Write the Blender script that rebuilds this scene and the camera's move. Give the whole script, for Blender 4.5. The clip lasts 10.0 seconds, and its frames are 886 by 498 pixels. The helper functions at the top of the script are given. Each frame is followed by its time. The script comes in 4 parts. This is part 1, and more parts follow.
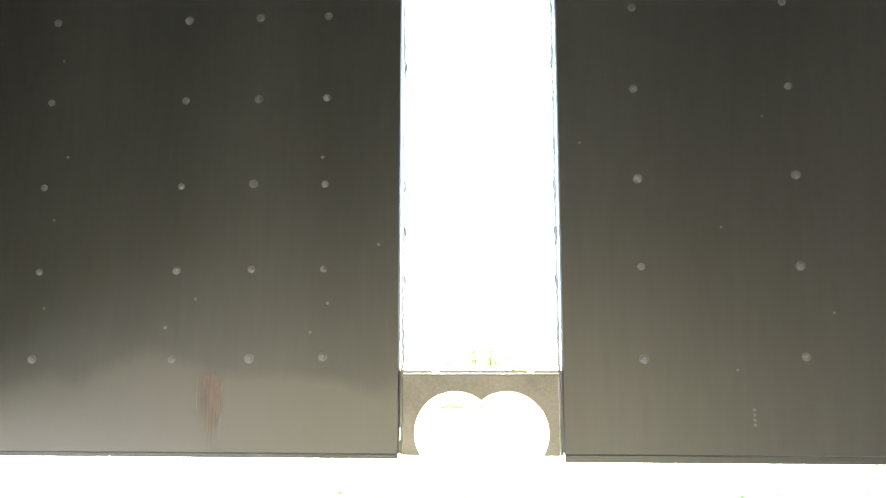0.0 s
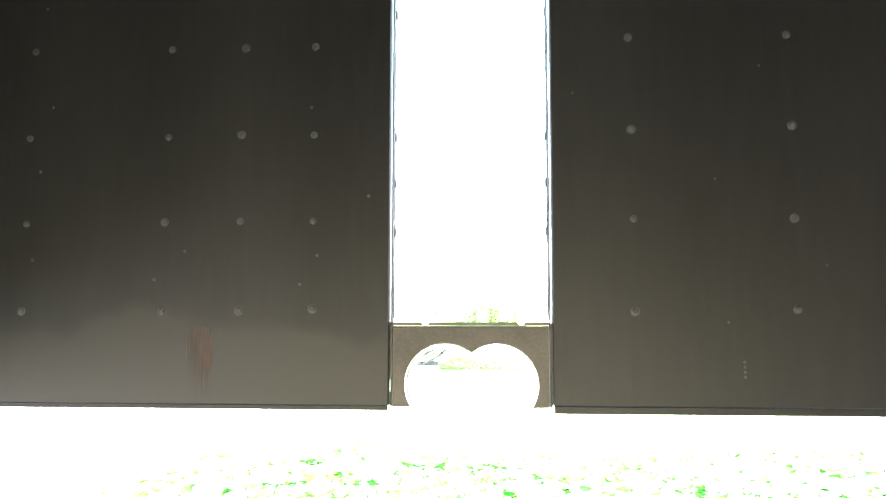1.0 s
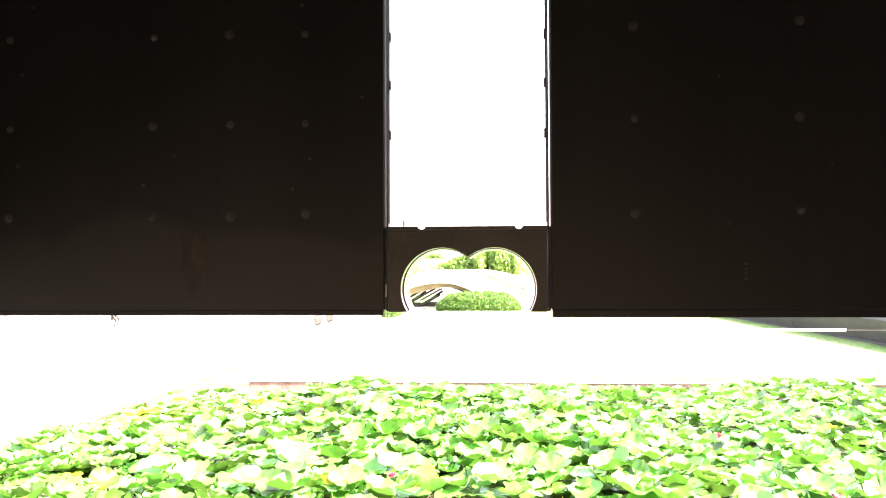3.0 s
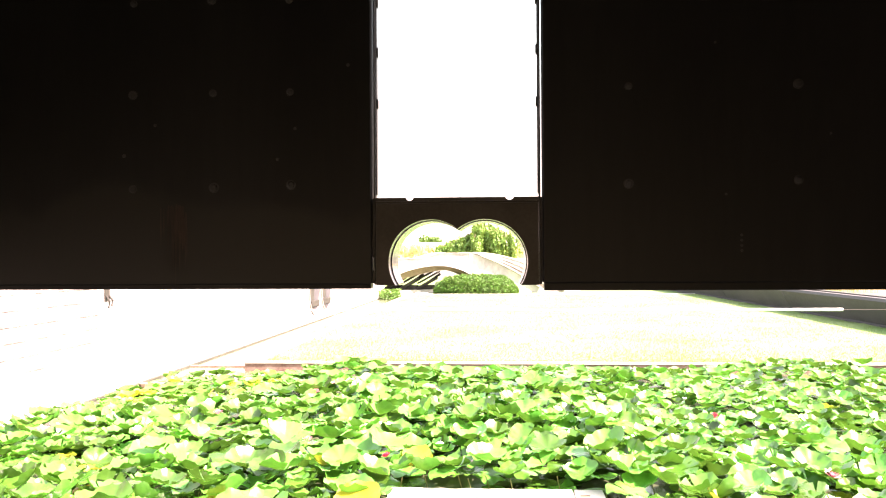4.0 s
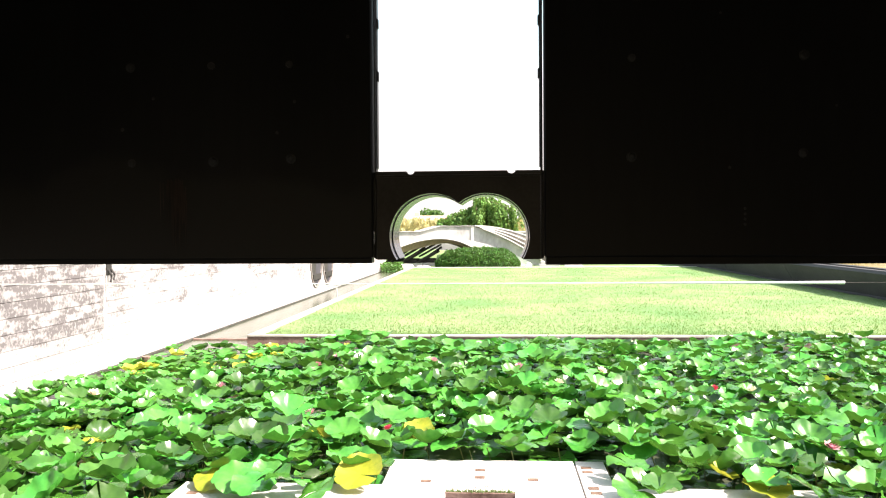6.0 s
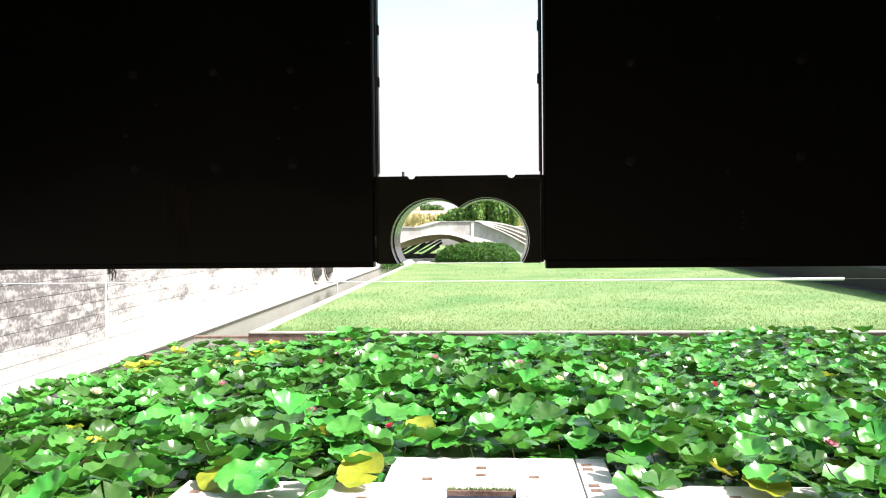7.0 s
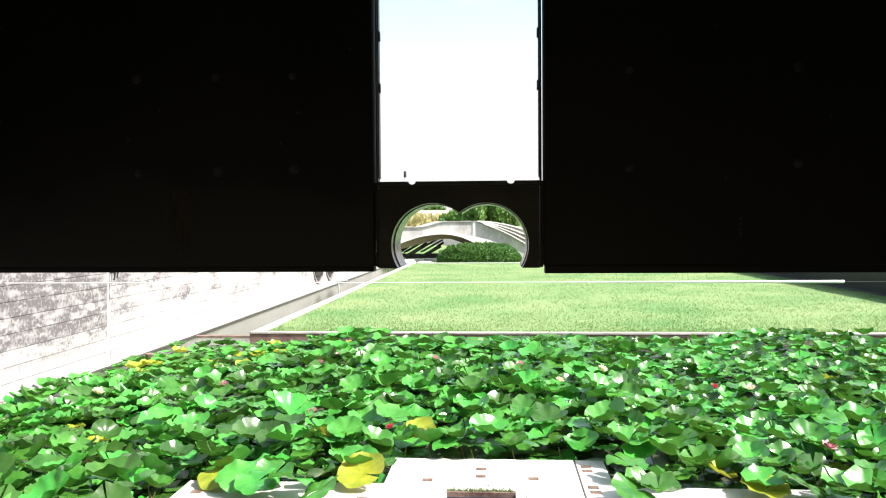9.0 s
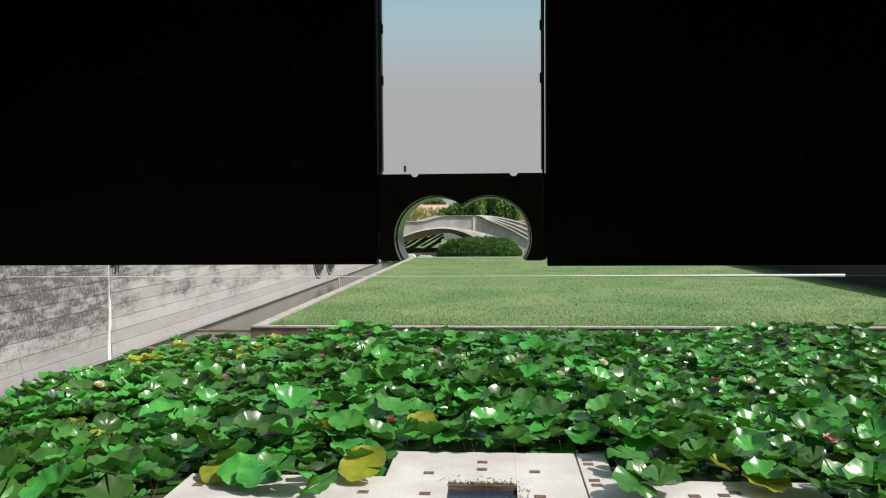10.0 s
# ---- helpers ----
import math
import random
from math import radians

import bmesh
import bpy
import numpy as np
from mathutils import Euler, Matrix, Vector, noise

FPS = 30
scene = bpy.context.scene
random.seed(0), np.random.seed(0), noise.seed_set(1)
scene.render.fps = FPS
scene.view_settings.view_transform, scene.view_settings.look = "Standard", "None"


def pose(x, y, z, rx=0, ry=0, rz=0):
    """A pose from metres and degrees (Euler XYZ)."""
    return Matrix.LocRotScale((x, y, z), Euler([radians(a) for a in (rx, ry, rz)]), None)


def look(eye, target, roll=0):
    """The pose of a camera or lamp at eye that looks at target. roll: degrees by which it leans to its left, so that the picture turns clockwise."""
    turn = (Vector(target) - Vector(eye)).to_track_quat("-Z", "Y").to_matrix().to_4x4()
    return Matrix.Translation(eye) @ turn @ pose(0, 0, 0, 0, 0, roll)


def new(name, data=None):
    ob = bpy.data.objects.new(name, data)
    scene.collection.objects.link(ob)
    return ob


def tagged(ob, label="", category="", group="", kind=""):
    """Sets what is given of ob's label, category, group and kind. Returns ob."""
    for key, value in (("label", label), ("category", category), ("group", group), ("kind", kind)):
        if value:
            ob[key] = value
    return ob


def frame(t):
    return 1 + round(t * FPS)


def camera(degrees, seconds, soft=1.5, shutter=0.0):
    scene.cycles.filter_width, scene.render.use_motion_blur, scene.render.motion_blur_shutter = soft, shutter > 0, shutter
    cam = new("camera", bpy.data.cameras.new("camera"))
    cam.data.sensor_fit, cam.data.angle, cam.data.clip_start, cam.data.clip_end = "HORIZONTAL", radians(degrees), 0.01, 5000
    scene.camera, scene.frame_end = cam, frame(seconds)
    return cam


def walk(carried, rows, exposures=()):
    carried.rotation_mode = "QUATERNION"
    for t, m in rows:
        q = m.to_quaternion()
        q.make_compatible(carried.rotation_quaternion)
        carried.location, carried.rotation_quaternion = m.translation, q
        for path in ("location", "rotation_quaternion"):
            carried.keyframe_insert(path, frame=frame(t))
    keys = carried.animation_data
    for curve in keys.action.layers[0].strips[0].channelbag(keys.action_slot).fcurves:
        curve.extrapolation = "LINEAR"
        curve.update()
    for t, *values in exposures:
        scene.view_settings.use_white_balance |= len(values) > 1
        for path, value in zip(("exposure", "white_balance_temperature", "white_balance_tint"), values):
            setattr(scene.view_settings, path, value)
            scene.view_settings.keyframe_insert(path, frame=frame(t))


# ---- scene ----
cam = camera(58.5, 10.0, soft=1.15)

PATH = [
    (0, (-0.045, -0.108, 1.696), (-0.184, 1.864, 1.993), 0.0),
    (0.5, (-0.034, -0.108, 1.687), (-0.171, 1.873, 1.927), 0.2),
    (1, (-0.015, -0.081, 1.666), (-0.158, 1.903, 1.871), 0.1),
    (1.5, (-0.019, -0.062, 1.616), (-0.165, 1.925, 1.785), 0.2),
    (2, (-0.018, -0.064, 1.584), (-0.159, 1.927, 1.719), 0.2),
    (2.5, (-0.022, -0.046, 1.557), (-0.161, 1.946, 1.659), 0.0),
    (3.8, (-0.002, 0.016, 1.549), (-0.132, 2.012, 1.574), -0.4),
    (4, (0.003, 0.031, 1.522), (-0.127, 2.026, 1.545), -0.3),
    (4.5, (0.006, 0.043, 1.516), (-0.124, 2.039, 1.516), -0.3),
    (5, (0.007, 0.039, 1.52), (-0.121, 2.035, 1.499), -0.4),
    (5.5, (0.003, 0.045, 1.519), (-0.131, 2.041, 1.484), -0.3),
    (7, (0.003, 0.023, 1.551), (-0.132, 2.018, 1.493), -0.6),
    (7.5, (0.004, 0.012, 1.558), (-0.134, 2.006, 1.497), -0.6),
    (8, (0.007, 0.01, 1.563), (-0.127, 2.005, 1.504), -0.4),
    (8.5, (0.01, 0.004, 1.567), (-0.125, 1.999, 1.515), -0.4),
    (9, (0.009, 0.004, 1.566), (-0.13, 1.998, 1.507), -0.4),
    (9.5, (0.0, 0.004, 1.56), (-0.139, 1.998, 1.497), -0.4),
    (10, (0.001, 0.003, 1.561), (-0.138, 1.997, 1.488), -0.4),
]
EXPOSURES = [
    (0, 7.6, 6000, 10), (0.5, 7.1, 5900, 11), (1, 6.7, 6000, 12), (1.5, 6.0, 6200, 16), (2, 5.15, 6500, 24), (2.5, 4.4, 6900, 30),
    (3.8, 3.25, 7900, 33), (4.5, 2.7, 8000, 29), (5, 2.35, 7300, 24), (5.5, 2.05, 7000, 20), (7, 1.48, 6500, 13),
    (7.5, 1.42, 6400, 12), (9.4, 1.42, 6400, 12), (10, 0.08, 6400, 10)]
walk(cam, [(t, look(eye, target, roll)) for t, eye, target, roll in PATH], EXPOSURES)

# ---- world, sun ----
SUN_ELEV, SUN_AZ = 48.0, 105.0          # height; degrees from +y towards +x
world = bpy.data.worlds.new("world")
scene.world = world
world.use_nodes = True
wn = world.node_tree
bg = wn.nodes["Background"]
sky = wn.nodes.new("ShaderNodeTexSky")
sky.sky_type = "NISHITA"
sky.sun_disc = False
sky.sun_elevation = radians(SUN_ELEV)
sky.sun_rotation = radians(SUN_AZ)
sky.air_density, sky.dust_density, sky.ozone_density = 1.0, 2.2, 0.8
pale = wn.nodes.new("ShaderNodeHueSaturation")
pale.inputs["Saturation"].default_value = 0.75
pale.inputs["Value"].default_value = 1.12
pale.inputs["Hue"].default_value = 0.442
wn.links.new(sky.outputs[0], pale.inputs["Color"])
# thin high cloud, thicker towards the horizon
way = wn.nodes.new("ShaderNodeTexCoord")
height = wn.nodes.new("ShaderNodeSeparateXYZ")
wn.links.new(way.outputs["Generated"], height.inputs[0])
low_haze = wn.nodes.new("ShaderNodeMapRange")
low_haze.interpolation_type = "SMOOTHSTEP"
low_haze.inputs[1].default_value, low_haze.inputs[2].default_value = 0.15, 0.27
low_haze.inputs[3].default_value, low_haze.inputs[4].default_value = 0.95, 0.05
wn.links.new(height.outputs["Z"], low_haze.inputs[0])
wisp_map = wn.nodes.new("ShaderNodeMapping")
wisp_map.inputs["Scale"].default_value = (3.0, 3.0, 9.0)
wisp_map.inputs["Rotation"].default_value = (0.1, 0.12, 0.0)
wn.links.new(way.outputs["Generated"], wisp_map.inputs[0])
wisp = wn.nodes.new("ShaderNodeTexNoise")
wisp.inputs["Scale"].default_value, wisp.inputs["Detail"].default_value, wisp.inputs["Distortion"].default_value = 1.3, 5, 0.6
wn.links.new(wisp_map.outputs[0], wisp.inputs["Vector"])
wisps = wn.nodes.new("ShaderNodeMapRange")
wisps.inputs[1].default_value, wisps.inputs[2].default_value = 0.50, 0.64
wisps.inputs[3].default_value, wisps.inputs[4].default_value = 0.0, 0.6
wn.links.new(wisp.outputs[0], wisps.inputs[0])
cover = wn.nodes.new("ShaderNodeMath")
cover.operation = "MAXIMUM"
wn.links.new(low_haze.outputs[0], cover.inputs[0])
wn.links.new(wisps.outputs[0], cover.inputs[1])
haze = wn.nodes.new("ShaderNodeMix")
haze.data_type = "RGBA"
haze.inputs[7].default_value = (3.3, 3.22, 3.2, 1)
wn.links.new(cover.outputs[0], haze.inputs[0])
wn.links.new(pale.outputs[0], haze.inputs[6])
wn.links.new(haze.outputs[2], bg.inputs[0])
bg.inputs[1].default_value = 0.12
sun_data = bpy.data.lights.new("sun", "SUN")
sun_data.energy, sun_data.angle, sun_data.color = 4.6, radians(0.53), (1.0, 0.95, 0.87)
sun = new("sun", sun_data)
sd = Vector((math.sin(radians(SUN_AZ)) * math.cos(radians(SUN_ELEV)), math.cos(radians(SUN_AZ)) * math.cos(radians(SUN_ELEV)), math.sin(radians(SUN_ELEV))))
sun.matrix_world = look(sd * 60, (0, 0, 0))


# ---- materials ----
def material(name, c1, c2, rough=0.8, scale=4.0, fine=60.0, bump=0.3, spec=0.4, metal=0.0, amount=0.5, stretch=(1, 1, 1), dist=0.01, grain=0.5):
    """Two colours mixed by coarse and fine noise, with a fine relief."""
    m = bpy.data.materials.new(name)
    m.use_nodes = True
    nt = m.node_tree
    b = nt.nodes["Principled BSDF"]
    tc = nt.nodes.new("ShaderNodeNewGeometry")
    mp = nt.nodes.new("ShaderNodeMapping")
    mp.inputs["Scale"].default_value = stretch
    nt.links.new(tc.outputs["Position"], mp.inputs[0])
    big = nt.nodes.new("ShaderNodeTexNoise")
    big.inputs["Scale"].default_value, big.inputs["Detail"].default_value = scale, 6
    small = nt.nodes.new("ShaderNodeTexNoise")
    small.inputs["Scale"].default_value, small.inputs["Detail"].default_value = fine, 4
    for n in (big, small):
        nt.links.new(mp.outputs[0], n.inputs["Vector"])
    add = nt.nodes.new("ShaderNodeMath")
    add.operation = "MULTIPLY_ADD"
    nt.links.new(small.outputs[0], add.inputs[0])
    add.inputs[1].default_value = grain
    nt.links.new(big.outputs[0], add.inputs[2])
    ramp = nt.nodes.new("ShaderNodeMapRange")
    ramp.inputs[1].default_value, ramp.inputs[2].default_value = 0.5 + grain / 2 - amount * 0.4, 0.5 + grain / 2 + amount * 0.4
    nt.links.new(add.outputs[0], ramp.inputs[0])
    mix = nt.nodes.new("ShaderNodeMix")
    mix.data_type = "RGBA"
    mix.inputs[6].default_value, mix.inputs[7].default_value = (*c1, 1), (*c2, 1)
    nt.links.new(ramp.outputs[0], mix.inputs[0])
    nt.links.new(mix.outputs[2], b.inputs["Base Color"])
    b.inputs["Roughness"].default_value = rough
    b.inputs["Specular IOR Level"].default_value = spec
    b.inputs["Metallic"].default_value = metal
    if bump:
        bn = nt.nodes.new("ShaderNodeBump")
        bn.inputs["Strength"].default_value, bn.inputs["Distance"].default_value = bump, dist
        nt.links.new(add.outputs[0], bn.inputs["Height"])
        nt.links.new(bn.outputs[0], b.inputs["Normal"])
    return m


def tint_by(m, source, low, high):
    """Varies the base colour from piece to piece by a random number of the object or of the island."""
    nt = m.node_tree
    b = nt.nodes["Principled BSDF"]
    old = b.inputs["Base Color"].links[0].from_socket
    if source == "object":
        rnd = nt.nodes.new("ShaderNodeObjectInfo").outputs["Random"]
    else:
        rnd = nt.nodes.new("ShaderNodeNewGeometry").outputs["Random Per Island"]
    mr = nt.nodes.new("ShaderNodeMapRange")
    mr.inputs[3].default_value, mr.inputs[4].default_value = low, high
    nt.links.new(rnd, mr.inputs[0])
    hsv = nt.nodes.new("ShaderNodeHueSaturation")
    nt.links.new(mr.outputs[0], hsv.inputs["Value"])
    mh = nt.nodes.new("ShaderNodeMapRange")
    mh.inputs[3].default_value, mh.inputs[4].default_value = 0.476, 0.510
    nt.links.new(rnd, mh.inputs[0])
    nt.links.new(mh.outputs[0], hsv.inputs["Hue"])
    nt.links.new(old, hsv.inputs["Color"])
    nt.links.new(hsv.outputs[0], b.inputs["Base Color"])
    return m


def leafy(m, share=0.35, colour=(0.20, 0.46, 0.06)):
    """Lets part of the light through a leaf."""
    nt = m.node_tree
    b = nt.nodes["Principled BSDF"]
    tr = nt.nodes.new("ShaderNodeBsdfTranslucent")
    tr.inputs[0].default_value = (*colour, 1)
    mx = nt.nodes.new("ShaderNodeMixShader")
    mx.inputs[0].default_value = share
    nt.links.new(b.outputs[0], mx.inputs[1])
    nt.links.new(tr.outputs[0], mx.inputs[2])
    nt.links.new(mx.outputs[0], nt.nodes["Material Output"].inputs[0])
    return m


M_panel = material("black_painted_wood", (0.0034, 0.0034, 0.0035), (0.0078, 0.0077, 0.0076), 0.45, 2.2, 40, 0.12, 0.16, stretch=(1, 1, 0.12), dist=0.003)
M_panel_reflect = material("black_paint_low_reflection", (0.0034, 0.0034, 0.0035), (0.0078, 0.0077, 0.0076), 0.45, 2.2, 40, 0.12, 0.16, stretch=(1, 1, 0.12), dist=0.003)


def reflection_band(m, low, high, gain):
    """A pale low band, uneven at its upper edge: reflected light put into colour."""
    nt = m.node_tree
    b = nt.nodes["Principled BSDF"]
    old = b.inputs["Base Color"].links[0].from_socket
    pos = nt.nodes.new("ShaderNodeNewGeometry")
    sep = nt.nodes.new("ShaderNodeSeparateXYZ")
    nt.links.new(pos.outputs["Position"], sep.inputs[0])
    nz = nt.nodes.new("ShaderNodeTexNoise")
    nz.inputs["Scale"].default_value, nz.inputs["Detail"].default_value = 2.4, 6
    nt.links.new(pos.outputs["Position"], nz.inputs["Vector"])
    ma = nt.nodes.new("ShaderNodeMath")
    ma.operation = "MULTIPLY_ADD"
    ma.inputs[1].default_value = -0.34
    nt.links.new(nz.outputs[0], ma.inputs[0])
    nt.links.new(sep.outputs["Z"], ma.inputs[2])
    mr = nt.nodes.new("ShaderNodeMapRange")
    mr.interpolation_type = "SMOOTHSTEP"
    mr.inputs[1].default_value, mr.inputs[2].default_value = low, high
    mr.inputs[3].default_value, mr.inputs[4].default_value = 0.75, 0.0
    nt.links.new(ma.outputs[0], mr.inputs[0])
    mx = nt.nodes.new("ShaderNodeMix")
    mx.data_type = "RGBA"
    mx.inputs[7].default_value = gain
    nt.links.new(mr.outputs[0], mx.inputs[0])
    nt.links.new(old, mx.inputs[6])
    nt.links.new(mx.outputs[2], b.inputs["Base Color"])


reflection_band(M_panel_reflect, 1.465, 1.53, (0.0145, 0.0138, 0.0118, 1))
M_bolt = material("painted_bolt", (0.005, 0.005, 0.005), (0.0115, 0.0113, 0.011), 0.6, 60, 300, 0.3, 0.5)
M_worn = material("bare_worn_wood", (0.008, 0.006, 0.005), (0.040, 0.025, 0.018), 0.75, 30, 200, 0.4, 0.3, stretch=(1, 1, 0.12), dist=0.002)
M_steel = material("dark_steel", (0.02, 0.02, 0.02), (0.045, 0.043, 0.041), 0.45, 5, 90, 0.1, 0.4, metal=0.5, dist=0.002)
M_plate = material("burnished_steel_plate", (0.022, 0.019, 0.016), (0.040, 0.035, 0.030), 0.5, 6, 120, 0.08, 0.25, metal=0.2, dist=0.002)
M_rim = material("bright_steel_rim", (0.055, 0.064, 0.085), (0.10, 0.112, 0.145), 0.25, 8, 90, 0.05, 0.5, metal=0.85, dist=0.002)
M_wood = material("roof_boards", (0.03, 0.027, 0.024), (0.05, 0.045, 0.04), 0.6, 3, 50, 0.2, 0.3, dist=0.003)
M_stone = material("pale_stone", (0.45, 0.42, 0.40), (0.59, 0.57, 0.545), 0.8, 3, 70, 0.25, 0.3, dist=0.004)
M_floor = material("concrete_floor", (0.13, 0.125, 0.12), (0.21, 0.20, 0.19), 0.8, 2, 60, 0.2, 0.3, dist=0.004)
M_wall = tint_by(material("board_marked_concrete", (0.335, 0.315, 0.308), (0.47, 0.455, 0.447), 0.9, 1.1, 24, 0.35, 0.2, amount=0.9, stretch=(1, 0.5, 1.5), dist=0.006, grain=0.55), "object", 0.86, 1.05)


def weather(m, dark):
    """Dark lichen on the concrete: blotches, broken up by fine streaks, thick on the upper courses of the older bay."""
    nt = m.node_tree
    b = nt.nodes["Principled BSDF"]
    old = b.inputs["Base Color"].links[0].from_socket
    pos = nt.nodes.new("ShaderNodeNewGeometry")
    sep = nt.nodes.new("ShaderNodeSeparateXYZ")
    nt.links.new(pos.outputs["Position"], sep.inputs[0])

    def noise_of(stretch, scale, detail, lo, hi):
        mp = nt.nodes.new("ShaderNodeMapping")
        mp.inputs["Scale"].default_value = stretch
        nz = nt.nodes.new("ShaderNodeTexNoise")
        nz.inputs["Scale"].default_value, nz.inputs["Detail"].default_value = scale, detail
        mr = nt.nodes.new("ShaderNodeMapRange")
        mr.inputs[1].default_value, mr.inputs[2].default_value = lo, hi
        nt.links.new(pos.outputs["Position"], mp.inputs[0])
        nt.links.new(mp.outputs[0], nz.inputs["Vector"])
        nt.links.new(nz.outputs[0], mr.inputs[0])
        return mr.outputs[0]

    def ramp(socket, a, b2, va, vb):
        mr = nt.nodes.new("ShaderNodeMapRange")
        mr.inputs[1].default_value, mr.inputs[2].default_value, mr.inputs[3].default_value, mr.inputs[4].default_value = a, b2, va, vb
        nt.links.new(socket, mr.inputs[0])
        return mr.outputs[0]

    def times(a, c, op="MULTIPLY"):
        n = nt.nodes.new("ShaderNodeMath")
        n.operation = op
        nt.links.new(a, n.inputs[0])
        nt.links.new(c, n.inputs[1])
        return n.outputs[0]

    patch = noise_of((1, 0.8, 1.6), 1.5, 3, 0.10, 0.50)
    far_patch = noise_of((1, 0.55, 1.6), 1.9, 4, 0.44, 0.64)
    older = ramp(sep.outputs["Y"], 8.50, 8.55, 1.0, 0.0)
    newer = ramp(sep.outputs["Y"], 8.50, 8.55, 0.0, 0.8)
    where = times(times(patch, older), times(far_patch, newer), "ADD")
    height = ramp(sep.outputs["Z"], 0.20, 0.62, 0.10, 1.0)
    streak = noise_of((1, 5, 15), 1.0, 6, 0.28, 0.62)
    speck = noise_of((1, 1, 1), 30.0, 4, 0.20, 0.66)
    mask = times(times(where, height), times(streak, speck))
    soft = ramp(mask, 0.0, 0.50, 0.0, 0.88)
    mx = nt.nodes.new("ShaderNodeMix")
    mx.data_type = "RGBA"
    mx.inputs[7].default_value = (*dark, 1)
    nt.links.new(soft, mx.inputs[0])
    nt.links.new(old, mx.inputs[6])
    nt.links.new(mx.outputs[2], b.inputs["Base Color"])


weather(M_wall, (0.085, 0.076, 0.078))
M_joint = material("stained_joint_and_shade", (0.16, 0.14, 0.13), (0.26, 0.24, 0.22), 0.9, 5, 60, 0.3, 0.2)
M_grey = material("weathered_concrete", (0.26, 0.25, 0.25), (0.46, 0.44, 0.43), 0.9, 0.9, 14, 0.3, 0.2, amount=0.9, dist=0.01)
# Weathered concrete again, darkened so the colour holds the east wall's shade.
M_shade = material("shade_dark_concrete", (0.038, 0.037, 0.042), (0.072, 0.07, 0.078), 0.9, 0.9, 14, 0.3, 0.2, amount=0.9, dist=0.01)
M_wet = material("wet_mossy_concrete", (0.018, 0.019, 0.014), (0.06, 0.058, 0.045), 0.6, 5, 40, 0.4, 0.3, amount=0.8)
M_arch = material("arch_concrete", (0.27, 0.257, 0.25), (0.55, 0.53, 0.52), 0.9, 1.1, 9, 0.3, 0.2, amount=0.7, stretch=(1, 1, 0.6), dist=0.01)
M_cream = material("cream_lime_plaster", (0.50, 0.46, 0.41), (0.66, 0.62, 0.56), 0.85, 2, 40, 0.15, 0.3)
M_white = material("white_plaster", (0.60, 0.57, 0.54), (0.78, 0.76, 0.73), 0.8, 2, 40, 0.15, 0.3)
M_kerb = material("brown_stained_kerb", (0.09, 0.05, 0.04), (0.28, 0.19, 0.16), 0.9, 9, 60, 0.4, 0.2, amount=0.7)
M_soil = material("field_soil", (0.16, 0.12, 0.07), (0.24, 0.2, 0.10), 0.95, 0.3, 8, 0.4, 0.1)
M_lawn = material("mown_grass", (0.075, 0.180, 0.058), (0.24, 0.285, 0.135), 0.9, 0.55, 16, 0.7, 0.15, amount=0.75, dist=0.03)
M_blade = leafy(tint_by(material("grass_blade", (0.085, 0.19, 0.058), (0.22, 0.29, 0.14), 0.7, 0.55, 20, 0, 0.2, amount=0.7), "island", 0.7, 1.25), 0.3, (0.2, 0.3, 0.05))
M_coping = material("weathered_coping", (0.28, 0.25, 0.22), (0.46, 0.42, 0.38), 0.85, 6, 60, 0.3, 0.3, dist=0.004)
M_bed = material("pond_bed", (0.03, 0.026, 0.018), (0.07, 0.055, 0.035), 0.9, 2, 30, 0.3, 0.2)
M_rust = material("brown_tile", (0.09, 0.052, 0.036), (0.20, 0.13, 0.095), 0.7, 30, 150, 0.2, 0.3, dist=0.002)
M_dark = material("dark_bronze", (0.020, 0.019, 0.018), (0.045, 0.04, 0.036), 0.6, 3, 40, 0.2, 0.3)
M_bark = material("bark", (0.07, 0.05, 0.035), (0.15, 0.11, 0.08), 0.9, 6, 50, 0.6, 0.2, stretch=(1, 1, 0.3))
M_roof = material("terracotta_roof", (0.44, 0.26, 0.19), (0.60, 0.41, 0.33), 0.9, 1, 6, 0.3, 0.2)
M_house = material("pink_plaster", (0.52, 0.38, 0.31), (0.62, 0.48, 0.40), 0.9, 0.5, 5, 0.2, 0.2)
M_glass = material("dark_window", (0.04, 0.045, 0.05), (0.06, 0.065, 0.07), 0.15, 1, 5, 0, 0.5)
M_cable = material("galvanised_cable", (0.46, 0.46, 0.46), (0.58, 0.58, 0.57), 0.5, 20, 200, 0.1, 0.5, metal=0.5)
M_tube = material("white_sunlit_cable", (0.74, 0.72, 0.70), (0.82, 0.80, 0.78), 0.4, 6, 100, 0.05, 0.5)
PADG = ((0.012, 0.110, 0.016), (0.078, 0.275, 0.036))
M_pad = leafy(tint_by(material("lily_pad_leaf", *PADG, 0.26, 5, 30, 0.22, 0.54, amount=0.9, dist=0.01), "object", 0.38, 1.6), 0.09, (0.16, 0.40, 0.05))
M_pads = leafy(tint_by(material("lily_pad_leaves", *PADG, 0.26, 5, 30, 0.22, 0.54, amount=0.9, dist=0.01), "island", 0.38, 1.6), 0.09, (0.16, 0.40, 0.05))
M_ypad = leafy(material("yellowing_leaf", (0.10, 0.20, 0.02), (0.46, 0.43, 0.04), 0.35, 14, 60, 0.25, 0.4, amount=0.9), 0.25, (0.45, 0.45, 0.05))
M_stem = leafy(material("lily_stem", (0.10, 0.12, 0.03), (0.2, 0.17, 0.06), 0.5, 20, 90, 0, 0.4), 0.1)
